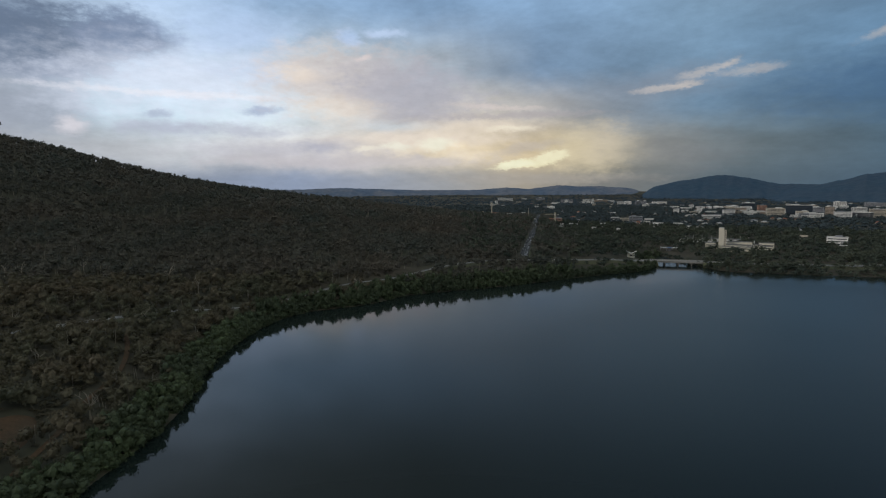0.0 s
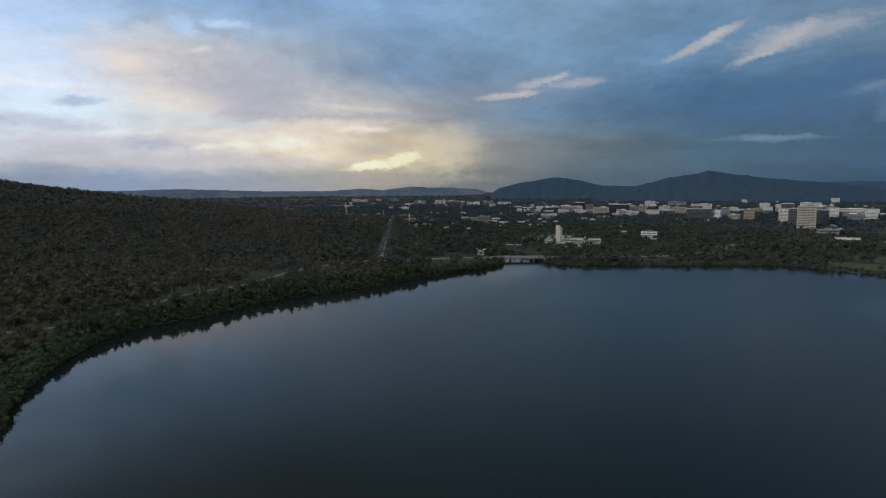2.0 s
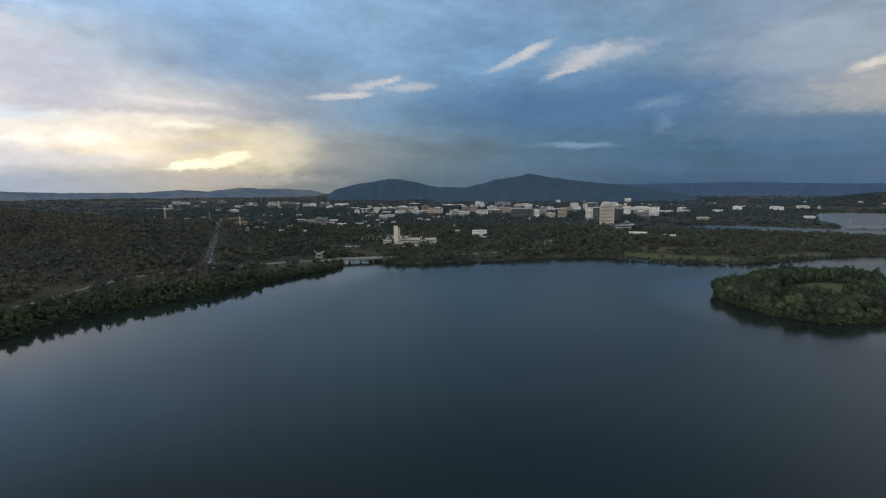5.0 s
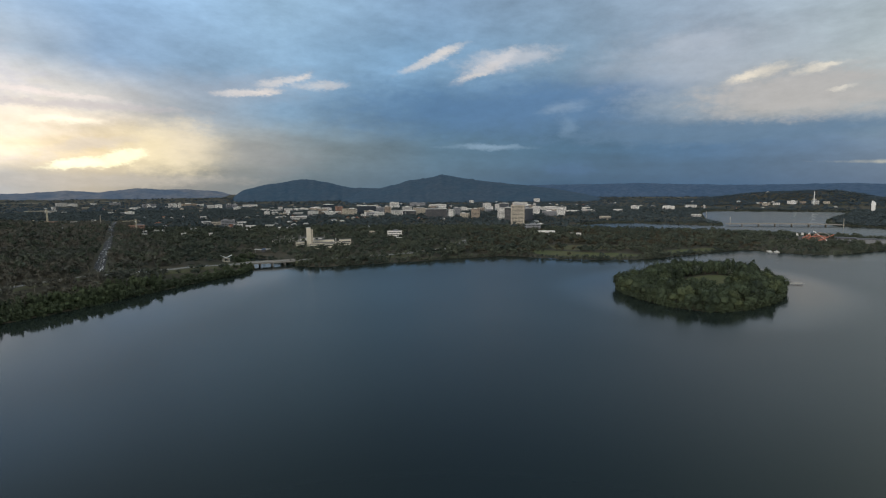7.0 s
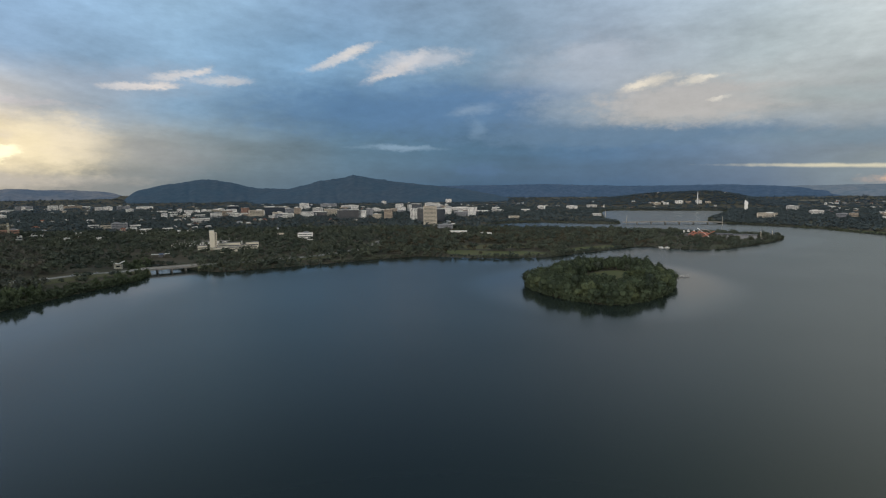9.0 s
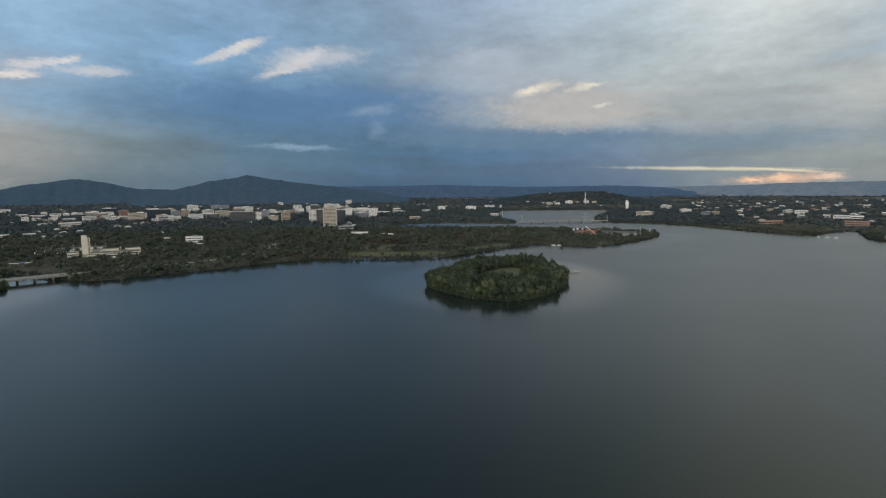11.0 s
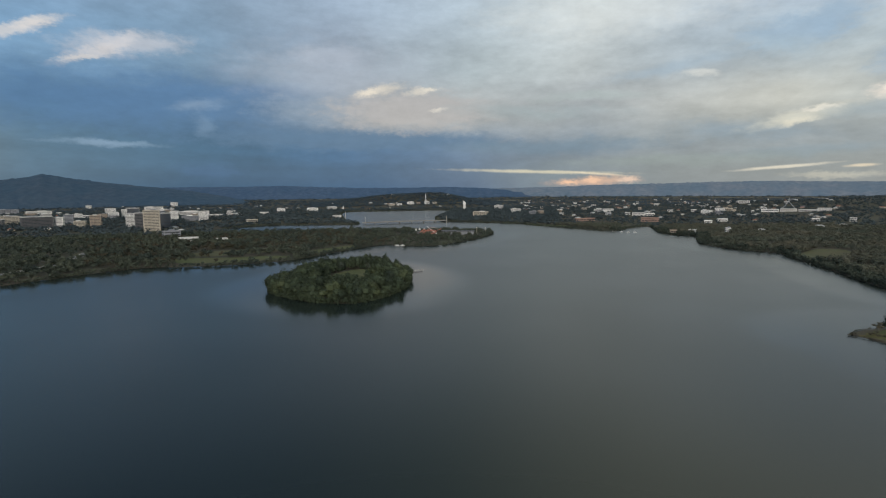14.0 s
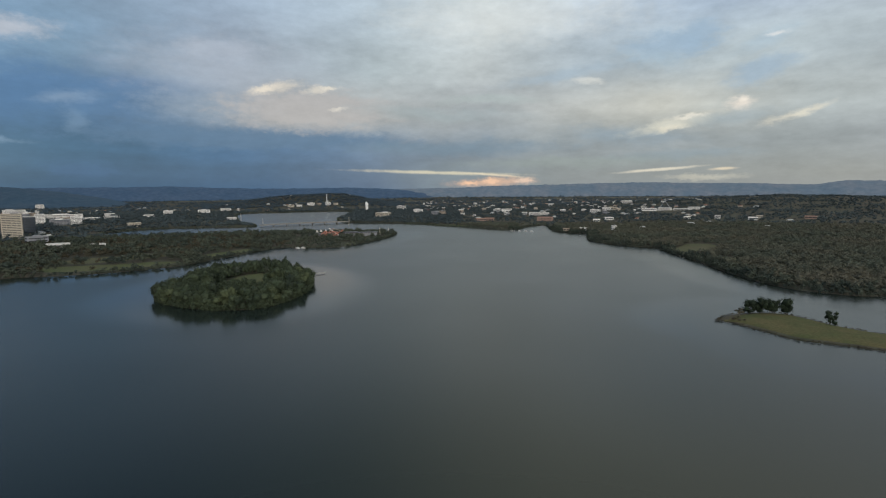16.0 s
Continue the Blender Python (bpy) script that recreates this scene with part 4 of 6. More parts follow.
DISTRICTS.append(("eastern city blocks", [
    (44.98, 1680, 25, 39, "t"), (46.14, 2517, 34, 29, "w"), (46.35, 2158, 31, 25, "w"), (47.21, 2196, 16, 34, "w"), (47.92, 2419, 43, 25, "g"), (47.66, 1639, 20, 36, "w"), (48.37, 1544, 19, 42, "k"), (49.40, 1454, 35, 51, "c"), (49.61, 2638, 70, 22, "w"), (50.52, 1598, 25, 38, "g"), (51.31, 1959, 24, 28, "w"), (52.87, 2279, 119, 14, "w"), (53.83, 1888, 28, 23, "w"), (52.68, 1888, 48, 15, "y"),
]))
DISTRICTS.append(("lone lakeside buildings", [
    (44.53, 3439, 25, 21, "w"), (51.36, 3604, 37, 22, "w"), (50.95, 1201, 31, 14, "y"), (52.33, 1106, 36, 6, "w"), (55.33, 1071, 21, 6, "w"), (36.34, 1045, 27, 12, "w"),
]))
DISTRICTS.append(("buildings round the far basin", [
    (59.49, 2302, 36, 6, "w"), (61.11, 2449, 32, 17, "w"), (64.21, 2592, 49, 14, "w"), (66.16, 2799, 46, 10, "w"), (67.35, 2697, 8, 15, "w"), (66.68, 1973, 29, 9, "w"), (58.25, 1748, 32, 9, "c"), (72.4, 2927, 32, 11, "c"), (73.2, 2950, 27, 8, "w"), (74.4, 2994, 36, 12, "w"), (75.2, 3000, 24, 9, "t"), (76.1, 2994, 27, 13, "w"), (76.9, 3000, 24, 9, "c"), (81.81, 1921, 49, 16, "c"), (83.73, 2567, 40, 17, "w"),
]))
DISTRICTS.append(("buildings on the southern bank", [
    (85.47, 2174, 38, 13, "w"), (87.3, 1964, 26, 11, "y"), (88.1, 1975, 20, 12, "t"), (93.95, 2185, 19, 10, "w"), (94.84, 2142, 37, 10, "w"), (96.74, 1935, 16, 7, "w"), (97.8, 1892, 40, 9, "w"), (98.8, 1905, 30, 7, "w"), (98.88, 1647, 46, 10, "r"), (92.2, 1618, 30, 7, "r"), (93.1, 1630, 26, 7, "r"), (103.86, 2014, 29, 12, "w"), (104.07, 1602, 19, 6, "w"), (105.26, 1659, 24, 7, "w"), (105.77, 1275, 9, 11, "w"), (106.93, 2581, 44, 10, "w"), (105.0, 2169, 30, 9, "w"), (105.8, 2190, 24, 7, "c"), (113.1, 2080, 36, 8, "w"),
]))
DISTRICTS.append(("buildings in the southern woods", [
    (112.53, 1693, 18, 6, "w"), (115.16, 1668, 14, 9, "w"), (118.1, 1627, 22, 7, "w"), (118.6, 1650, 16, 9, "c"), (122.50, 1681, 25, 7, "r"), (101.07, 1290, 15, 5, "t"), (102.78, 1300, 15, 5, "w"),
]))


for group, table in DISTRICTS:
    for b, d, wide, tall, kind in table:
        building(b, d, wide, max(tall * (0.8 if 24 < b < 47.5 and tall > 12 else 1.0), 5), kind, group, random.uniform(-18, 18) if wide < 60 else random.uniform(-5, 5))

for a0, a1, r0, r1, n in ((23, 34, 1750, 2500, 22), (32, 47, 1850, 2700, 26), (45, 58, 1950, 2700, 18), (86, 112, 1900, 3900, 84), (5, 22, 2300, 3500, 16)):
    for _ in range(n):
        building(random.uniform(a0, a1), random.uniform(r0, r1), random.uniform(12, 40) * (0.5 if a0 > 80 else 1), random.choice((6, 7, 9, 12, 16) if a0 < 80 else (5, 6, 7, 9)), random.choice("wwwwwcty"), "scattered blocks round the city", random.uniform(-30, 30))


def house(kind):
    """A small hipped house with its windows and door."""
    ob = tagged(new("house"), "small pale house with a tiled roof in a leafy street" if kind else "small pale house with a grey metal roof among trees", "house", "suburban houses")
    w, d, h = (14, 9, 3.0) if kind else (17, 10, 3.4)
    part("wall", *block(w, d, h + 0.6, 0, 0, -0.6), WALLS["c" if kind else "w"], ob)
    co = [(-w / 2 - 0.6, -d / 2 - 0.6, h), (w / 2 + 0.6, -d / 2 - 0.6, h), (w / 2 + 0.6, d / 2 + 0.6, h), (-w / 2 - 0.6, d / 2 + 0.6, h), (-w / 2 + d * 0.4, 0, h + 2.6), (w / 2 - d * 0.4, 0, h + 2.6)]
    part("roof", co, [(3, 2, 1, 0), (0, 1, 5, 4), (2, 3, 4, 5), (1, 2, 5), (3, 0, 4)], M_TILE if kind == 1 else M_METALROOF if kind == 0 else M_ROOF, ob)
    part("chimney", *block(0.9, 0.9, 2.4, w * 0.22, 0.6, h + 1.0), WALLS["r"], ob)
    for x in (-w * 0.3, w * 0.3):
        part("window", *block(2.4, 0.12, 1.3, x, -d / 2 - 0.03, 1.0), M_GLASS, ob)
    part("door", *block(1.0, 0.12, 2.05, 0, -d / 2 - 0.03, 0.05), WALLS["k"], ob)
    return ob


models = [house(0), house(1), house(2)]
spots = []
for a0, a1, r0, r1, n in ((3, 34, 1150, 2100, 46), (22, 58, 1300, 2700, 40), (5, 60, 2500, 3600, 46), (57, 80, 2300, 3400, 28), (86, 114, 1700, 3900, 120), (104, 122, 1300, 2300, 16)):
    for _ in range(n):
        b, d = random.uniform(a0, a1), math.sqrt(random.uniform(r0 ** 2, r1 ** 2))
        x, y = at_bearing(b, d)
        if float(shore([x], [y])[0]) > 40:
            spots.append((x, y, b))
for i, (x, y, b) in enumerate(spots):
    m = pose(x, y, ground_z(x, y), 0, 0, -b + random.uniform(-60, 60))
    k = random.choice((0, 2, 2, 1))
    copy_thing(models[k], m)
    CLEAR_SPOTS.append((x, y, 12))
    CLEAR_SPOTS.append((x * (1 - 16 / math.hypot(x, y)), y * (1 - 16 / math.hypot(x, y)), 9))
for k, m in enumerate(models):
    x, y = at_bearing(14 + 6 * k, 1420)
    m.matrix_world = pose(x, y, ground_z(x, y), 0, 0, -20)
    CLEAR_SPOTS.append((x, y, 12))

# ---- white tower and its low halls by the parkway ----
M_PALESTONE = material("pale_cream_concrete", (0.70, 0.65, 0.53), (0.60, 0.56, 0.46), 0.8, 0.15, 1.0, 0.5, value=0.2)
hx, hy = at_bearing(27.5, 930)
tower_hall = tagged(new("institute_building"), "cream concrete stair tower over low white halls beside the lake", "building")
tower_hall.matrix_world = pose(hx, hy, ground_z(hx, hy), 0, 0, -27.5)
part("tower", *block(7.0, 8, 32.5, -1.5, 0, -1.5), M_PALESTONE, tower_hall)
# right part of the tower, its shade put in as a darker cream
part("stair_shaft", *block(3.6, 7, 29.5, 3.82, 0, -1.5), WALLS["c"], tower_hall)
part("tower_cap", *block(7.4, 8.4, 0.6, -1.5, 0, 31.0), M_ROOF, tower_hall)
for i in range(8):
    part("stair_window", *block(0.9, 0.2, 2.0, 3.8, -3.45, 3 + 3.1 * i), M_GLASS, tower_hall)
for x, y, w, d, h in ((16, -4, 20, 10, 5.5), (33, 2, 14, 10, 5), (24, 16, 34, 9, 9), (-10, -8, 10, 8, 5), (48, 8, 11, 9, 6), (15, -20, 9, 8, 7), (40, -12, 12, 7, 4.5), (8, -34, 16, 8, 6), (30, -26, 14, 9, 5), (58, -4, 16, 9, 5), (-16, 6, 14, 10, 7), (60, 22, 20, 10, 8)):
    hall = part("hall", *block(w, d, h + 1.5, x, y, -1.5), M_PALESTONE, tower_hall)
    part("roof", *block(w + 0.6, d + 0.6, 0.5, x, y, h + 0.004), M_DULLROOF, hall)
    part("window_band", *block(w * 0.9, d + 0.14, 1.5, x, y, h * 0.45), M_GLASS, hall)
CLEAR_SPOTS += [(hx + 15, hy - 8, 30), (hx - 6, hy - 16, 18), (hx + 42, hy - 24, 24), (hx + 4, hy - 46, 24), (hx - 22, hy - 4, 14)]

ax, ay = at_bearing(27.0, 1020)
arc = tagged(new("stadium_hall"), "long low curved white hall with a row of roof masts", "building")
arc.matrix_world = pose(ax, ay, ground_z(ax, ay), 0, 0, -27)
n = 16
for nm, r0, r1, z0, z1, mt in (("wall", 62, 72, -1.0, 6.5, WALLS["w"]), ("roof", 61, 73, 6.504, 7.1, M_DULLROOF)):
    co, fa = [], []
    for i in range(n + 1):
        t = radians(40 + 100 * i / n)
        co += [(r * math.cos(t), r * math.sin(t) - 78, z) for r in (r0, r1) for z in (z0, z1)]
    for i in range(n):
        a, b = 4 * i, 4 * i + 4
        fa += [(a, b, b + 1, a + 1), (a + 2, a + 3, b + 3, b + 2), (a + 1, b + 1, b + 3, a + 3), (a, a + 2, b + 2, b)]
    fa += [(0, 1, 3, 2), (4 * n, 4 * n + 2, 4 * n + 3, 4 * n + 1)]
    part(nm, co, fa, mt, arc)
for i in range(1, n, 2):
    t = radians(40 + 100 * i / n)
    part("mast", *bar((67 * math.cos(t), 67 * math.sin(t) - 78, 7.0), (67 * math.cos(t), 67 * math.sin(t) - 78, 12.5), 0.4), M_CONCRETE, arc)
CLEAR_SPOTS += [(ax - 4, ay - 12, 22), (ax - 30, ay + 2, 20), (ax + 30, ay - 28, 20), (ax - 14, ay - 34, 18)]

# small white canopy by the creek
tx, ty = at_bearing(22.9, 885)
canopy = tagged(new("canopy"), "small white flat canopy with a blue middle on thin posts", "canopy")
canopy.matrix_world = pose(tx, ty, ground_z(tx, ty), 0, 0, -20)
M_BLUE = material("blue_sheet", (0.12, 0.22, 0.42), (0.09, 0.17, 0.34), 0.6, 0.3, 2.0, 0.4)
for s in (-1, 1):
    part("roof", [(s * 3, -4, 4.2), (s * 13, -4, 5.0), (s * 13, 4, 5.0), (s * 3, 4, 4.2), (s * 3, -4, 4.5), (s * 13, -4, 5.3), (s * 13, 4, 5.3), (s * 3, 4, 4.5)], [(3, 2, 1, 0), (4, 5, 6, 7), (0, 1, 5, 4), (1, 2, 6, 5), (2, 3, 7, 6), (3, 0, 4, 7)], WALLS["w"], canopy)
    for x in (4, 12):
        part("post", *block(0.3, 0.3, 5.0, s * x, 0, -0.6), M_STEEL, canopy)
part("middle", *block(5.9, 7, 0.4, 0, 0, 4.7), M_BLUE, canopy)
part("kiosk", *block(5, 5, 4.8, 0, 0, -0.5), WALLS["k"], canopy)
CLEAR_SPOTS += [(tx, ty, 11), (tx - 4, ty - 20, 8)]


# white pavilion with an upswept roof beside the parkway
vx, vy = at_bearing(19.35, 790)
pavilion = tagged(new("pavilion"), "small white pavilion with an upswept two-winged roof", "pavilion")
pavilion.matrix_world = pose(vx, vy, ground_z(vx, vy), 0, 0, -19)
for s in (-1, 1):
    part("roof_wing", [(0, -4, 5.6), (s * 7.5, -4.5, 9.0), (s * 7.5, 4.5, 9.0), (0, 4, 5.6), (0, -4, 6.1), (s * 7.5, -4.5, 9.4), (s * 7.5, 4.5, 9.4), (0, 4, 6.1)], [(3, 2, 1, 0), (4, 5, 6, 7), (0, 1, 5, 4), (1, 2, 6, 5), (2, 3, 7, 6), (3, 0, 4, 7)], WALLS["w"], pavilion)
    part("side_wall", *block(0.5, 7, 6.6, s * 4.6, 0, -0.8), WALLS["w"], pavilion)
part("front_wall", *block(8.6, 6.4, 6.0, 0, 0, -0.8), M_PALESTONE, pavilion)
part("window", *block(4.0, 6.52, 2.0, 0, 0, 2.2), M_GLASS, pavilion)
CLEAR_SPOTS += [(vx, vy, 10), (vx - 5, vy - 15, 8)]


# ---- cranes, towers and masts ----
M_CRANE = material("cream_crane_steel", (0.62, 0.55, 0.40), (0.5, 0.45, 0.33), 0.5, 0.5, 3.0, 0.4)
M_WHITE = material("white_paint", (0.78, 0.78, 0.76), (0.68, 0.68, 0.66), 0.6, 0.1, 1.0, 0.4, value=0.15)


def crane(b, d, top, turn, jib, group="tower cranes"):
    x, y = at_bearing(b, d)
    z = ground_z(x, y)
    h = EYE_Z + d * math.tan(radians(top)) - z
    ob = tagged(new("tower_crane"), "cream steel tower crane over a building site", "crane", group)
    ob.matrix_world = pose(x, y, z, 0, 0, turn)
    mast = [bar((sx * 0.9, sy * 0.9, -0.5), (sx * 0.9, sy * 0.9, h), 0.3, 4) for sx in (-1, 1) for sy in (-1, 1)]
    mast += [bar((-0.9, sy * 0.9, k), (0.9, sy * 0.9, k + 2.5), 0.14, 4) for sy in (-1, 1) for k in np.arange(0, h - 3, 2.5)]
    part("mast", *several(*mast), M_CRANE, ob)
    arm = [bar((-jib * 0.3, s * 0.7, h - 4), (jib, s * 0.5, h - 4), 0.22, 4) for s in (-1, 1)] + [bar((-1, 0, h - 2.2), (jib, 0, h - 3.2), 0.2, 4)]
    arm += [bar((k, 0, h - 2.6), (k + 2, 0.6, h - 4), 0.1, 4) for k in np.arange(0, jib - 3, 3.0)]
    part("jib", *several(*arm), M_CRANE, ob)
    part("counterweight", *block(3, 2.4, 2.2, -jib * 0.28, 0, h - 6.3), M_CONCRETE, ob)
    part("cab", *block(1.6, 1.6, 2.2, 1.6, 1.4, h - 6.4), WALLS["w"], ob)
    part("hoist_cable", *bar((jib * 0.6, 0, h - 4), (jib * 0.6, 0, h - 16), 0.08, 4), WALLS["k"], ob)
    CLEAR_SPOTS.append((x, y, 16))


crane(5.15, 1330, -1.40, 160, 38)
crane(11.75, 1180, -2.45, 200, 26)
crane(4.2, 1400, -2.3, 60, 20)

bt_x, bt_y = at_bearing(-39.45, 1500)
telecom = tagged(new("telecommunication_tower"), "grey concrete telecommunication tower with round decks on the hilltop", "tower")
telecom.matrix_world = pose(bt_x, bt_y, ground_z(bt_x, bt_y), 0, 0, 0)
tz = ground_z(bt_x, bt_y)
part("shaft", *drum(6.5, 270 - tz, 0, 0, -2, 20, 4.0), M_CONCRETE, telecom)
for z0, r, hh in ((238, 14, 4), (245, 17, 7), (256, 13, 4), (264, 16, 3)):
    part("deck", *drum(r, hh, 0, 0, z0 - tz, 24, r * 0.9), M_CONCRETE, telecom)
part("mast", *drum(2.2, 60, 0, 0, 268 - tz, 10, 0.6), M_STEEL, telecom)

cx, cy = at_bearing(80.1, 2550)
carillon = tagged(new("bell_tower"), "slender white bell tower standing at the far lake edge", "tower")
carillon.matrix_world = pose(cx, cy, ground_z(cx, cy), 0, 0, -80)
for k, (x, y, h) in enumerate(((-3.6, 0, 46), (3.4, 1, 40), (0, -3.6, 43))):
    part("shaft", *block(5.0, 5.0, h, x, y, -2), M_WHITE, carillon)
part("bell_chamber", *block(15, 13, 6, 0, 0, 27), M_WHITE, carillon)

px_, py_ = at_bearing(110.5, 2065)
pz_ = ground_z(px_, py_)
parliament = tagged(new("parliament_building"), "wide low white parliament building with a four-legged steel flag mast", "building")
parliament.matrix_world = pose(px_, py_, pz_, 0, 0, -110.5)
for s in (-1, 1):
    part("wing", *block(50, 24, 9, s * 52, 6, -2), WALLS["w"], parliament)
    part("roof", *block(51, 25, 0.6, s * 52, 6, 7.004), M_ROOF, parliament)
    part("window_band", *block(46, 24.2, 2.0, s * 52, 6, 2.5), M_GLASS, parliament)
part("portico", *several(block(44, 18, 1.6, 0, -4, 9.0), *[block(1.4, 1.4, 11, x, -12, -2) for x in range(-20, 21, 5)]), WALLS["w"], parliament)
part("central_hall", *block(50, 22, 12, 0, 12, -2, 0.9), WALLS["w"], parliament)
part("flag_mast", *several(*[bar((sx * 19, sy * 14 + 12, 8), (sx * 2, sy * 2 + 12, 30), 0.75, 6) for sx in (-1, 1) for sy in (-1, 1)], *[bar((sx * 2, 10, 30), (0, 12, 36), 0.7, 6) for sx in (-1, 1)], bar((0, 12, 30), (0, 12, 46), 0.5, 6)), M_STEEL, parliament)
CLEAR_SPOTS += [(px_, py_, 75), (px_ * 0.97, py_ * 0.97, 70)]

sx_, sy_ = at_bearing(76.0, 2960)
spire = tagged(new("column_monument"), "tall thin pale column rising over white offices", "monument")
spire.matrix_world = pose(sx_, sy_, ground_z(sx_, sy_))
part("column", *drum(2.4, EYE_Z - 21 - ground_z(sx_, sy_), 0, 0, -1, 8, 1.4), M_WHITE, spire)
part("finial", *drum(2.6, 3, 0, 0, EYE_Z - 22 - ground_z(sx_, sy_), 8, 0.5), M_STEEL, spire)

for b, d, top in ((67.55, 1950, -2.2), (69.6, 1660, -2.75), (78.2, 1620, -2.75), (82.3, 1205, -3.95), (81.4, 1190, -3.95), (9.0, 1500, -2.0)):
    x, y = at_bearing(b, d)
    z = ground_z(x, y)
    pylon = tagged(new("mast"), "tall pale mast on a square foot by the water", "mast", "pale masts")
    pylon.matrix_world = pose(x, y, z)
    h = EYE_Z + d * math.tan(radians(top)) - z
    part("shaft", *block(0.9, 0.9, h + 2, 0, 0, -2, 0.8), WALLS["c"], pylon)
    part("foot", *block(6, 6, 3.2, 0, 0, -2.6, 0.8), M_CONCRETE, pylon)

# ---- museum on the point ----
M_ORANGE = material("orange_brown_panels", (0.25, 0.12, 0.09), (0.18, 0.095, 0.075), 0.6, 0.12, 1.0, 0.5, value=0.3)
M_LOOP = material("red_orange_paint", (0.56, 0.20, 0.13), (0.46, 0.16, 0.11), 0.5, 0.2, 2.0, 0.5, value=0.2)
M_NAVY = material("dark_blue_roof", (0.028, 0.036, 0.062), (0.02, 0.024, 0.04), 0.45, 0.1, 1.0, 0.5)
mx, my = at_bearing(76.4, 1165)
mz = ground_z(mx, my)
museum = tagged(new("museum_building"), "museum of orange and dark curved halls with a looping canopy", "building")
museum.matrix_world = pose(mx, my, mz, 0, 0, -76.4)
part("main_hall", *several(block(22, 14, 8, -12, 8, -2, 0.9), block(15, 12, 10, 7, 10, -2, 0.82)), M_ORANGE, museum)
part("dark_hall", *several(block(30, 13, 6.5, -34, 0, -2), block(16, 12, 8, -24, -4, -2, 0.85)), WALLS["k"], museum)
part("long_roof", *several(block(70, 15, 1.0, 62, 0, 5.6), block(30, 15.4, 0.8, 40, 0, 6.7)), M_NAVY, museum)
part("long_gallery", *block(66, 12, 7.5, 62, 0, -2), WALLS["y"], museum)
part("gable", *several(block(5, 1, 4.5, -30, -4, 8.0, 0.5), block(5, 1, 4.5, -22, -4, 9.0, 0.5), block(4, 1, 4, -12, -3, 9.5, 0.5)), WALLS["w"], museum)
loop = [(-22 + 30 * t / 24 + 4 * math.sin(t / 3.0), -9, 3 + 18 * abs(math.sin(math.pi * t / 24)) * (0.55 + 0.45 * math.cos(t / 4.0))) for t in range(25)]
part("canopy_loop", *several(*[bar(a, b, 0.9, 6) for a, b in zip(loop, loop[1:])]), M_LOOP, museum, "red-orange looping steel canopy")
loop = [(6 + 12 * math.cos(t * 0.3), -8, 8 + 6.5 * math.sin(t * 0.3)) for t in range(14)]
for x0, x1, z1 in ((-20, 4, 15), (16, -6, 17), (2, 24, 12)):
    part("slanting_beam", *bar((x0, -7, 0), (x1, -6, z1), 0.7, 6), M_WHITE if z1 == 17 else M_LOOP, museum)
part("ring", *several(*[bar(a, b, 0.7, 6) for a, b in zip(loop, loop[1:])]), M_CONCRETE, museum)
CLEAR_SPOTS += [(mx, my, 44), (mx - 34, my - 10, 26), (mx + 10, my - 55, 26), (mx + 20, my - 90, 24), (mx - 18, my - 5, 30), (mx - 14, my - 45, 22)]

# ---- trees ----
rng = np.random.default_rng(7)


# ---- lawns and bare earth ----
M_LAWN = material("mown_grass", (0.092, 0.112, 0.052), (0.112, 0.112, 0.060), 0.95, 0.03, 0.4, 0.4, value=0.35, spec=0.15)
M_SPIT = material("spit_grass", (0.082, 0.094, 0.040), (0.125, 0.108, 0.052), 0.95, 0.06, 0.6, 0.35, value=0.5, spec=0.15)
M_DRY = material("dry_grass", (0.100, 0.106, 0.058), (0.118, 0.108, 0.062), 0.95, 0.03, 0.4, 0.4, value=0.4, spec=0.15)
M_EARTH = material("bare_red_earth", (0.125, 0.080, 0.050), (0.085, 0.066, 0.045), 0.95, 0.08, 0.8, 0.4, value=0.35, spec=0.15)


def patch(name, corners, mat, label, category, clear=True, lift=0.25):
    """A piece of open ground draped over the land inside a rounded outline."""
    edge = smooth_line(corners, True, 6)
    mid = edge.mean(0)
    rows = [mid + (edge - mid) * f for f in (0.02, 0.25, 0.5, 0.72, 0.88, 1.0)]
    n = len(edge)
    p = np.concatenate(rows)
    z = height(p[:, 0], p[:, 1]) + lift
    z[-n:] -= lift + 0.2
    i, j = np.meshgrid(np.arange(len(rows) - 1), np.arange(n), indexing="ij")
    q = np.stack([i * n + j, (i + 1) * n + j, (i + 1) * n + (j + 1) % n, i * n + (j + 1) % n], -1).reshape(-1, 4)
    area = 0.5 * np.sum(edge[:, 0] * np.roll(edge[:, 1], -1) - np.roll(edge[:, 0], -1) * edge[:, 1])
    if area < 0:
        q = q[:, ::-1]
    if clear:
        OPEN_GROUND.append(edge)
    return tagged(new(name, mesh_from(name, np.column_stack([p, z]), q, mat, True)), label, category, kind="structure")


OPEN_GROUND = []
M_FIELD = material("pale_far_pasture", (0.19, 0.175, 0.14), (0.14, 0.135, 0.11), 0.95, 0.004, 0.03, 0.4, value=0.3, spec=0.1)
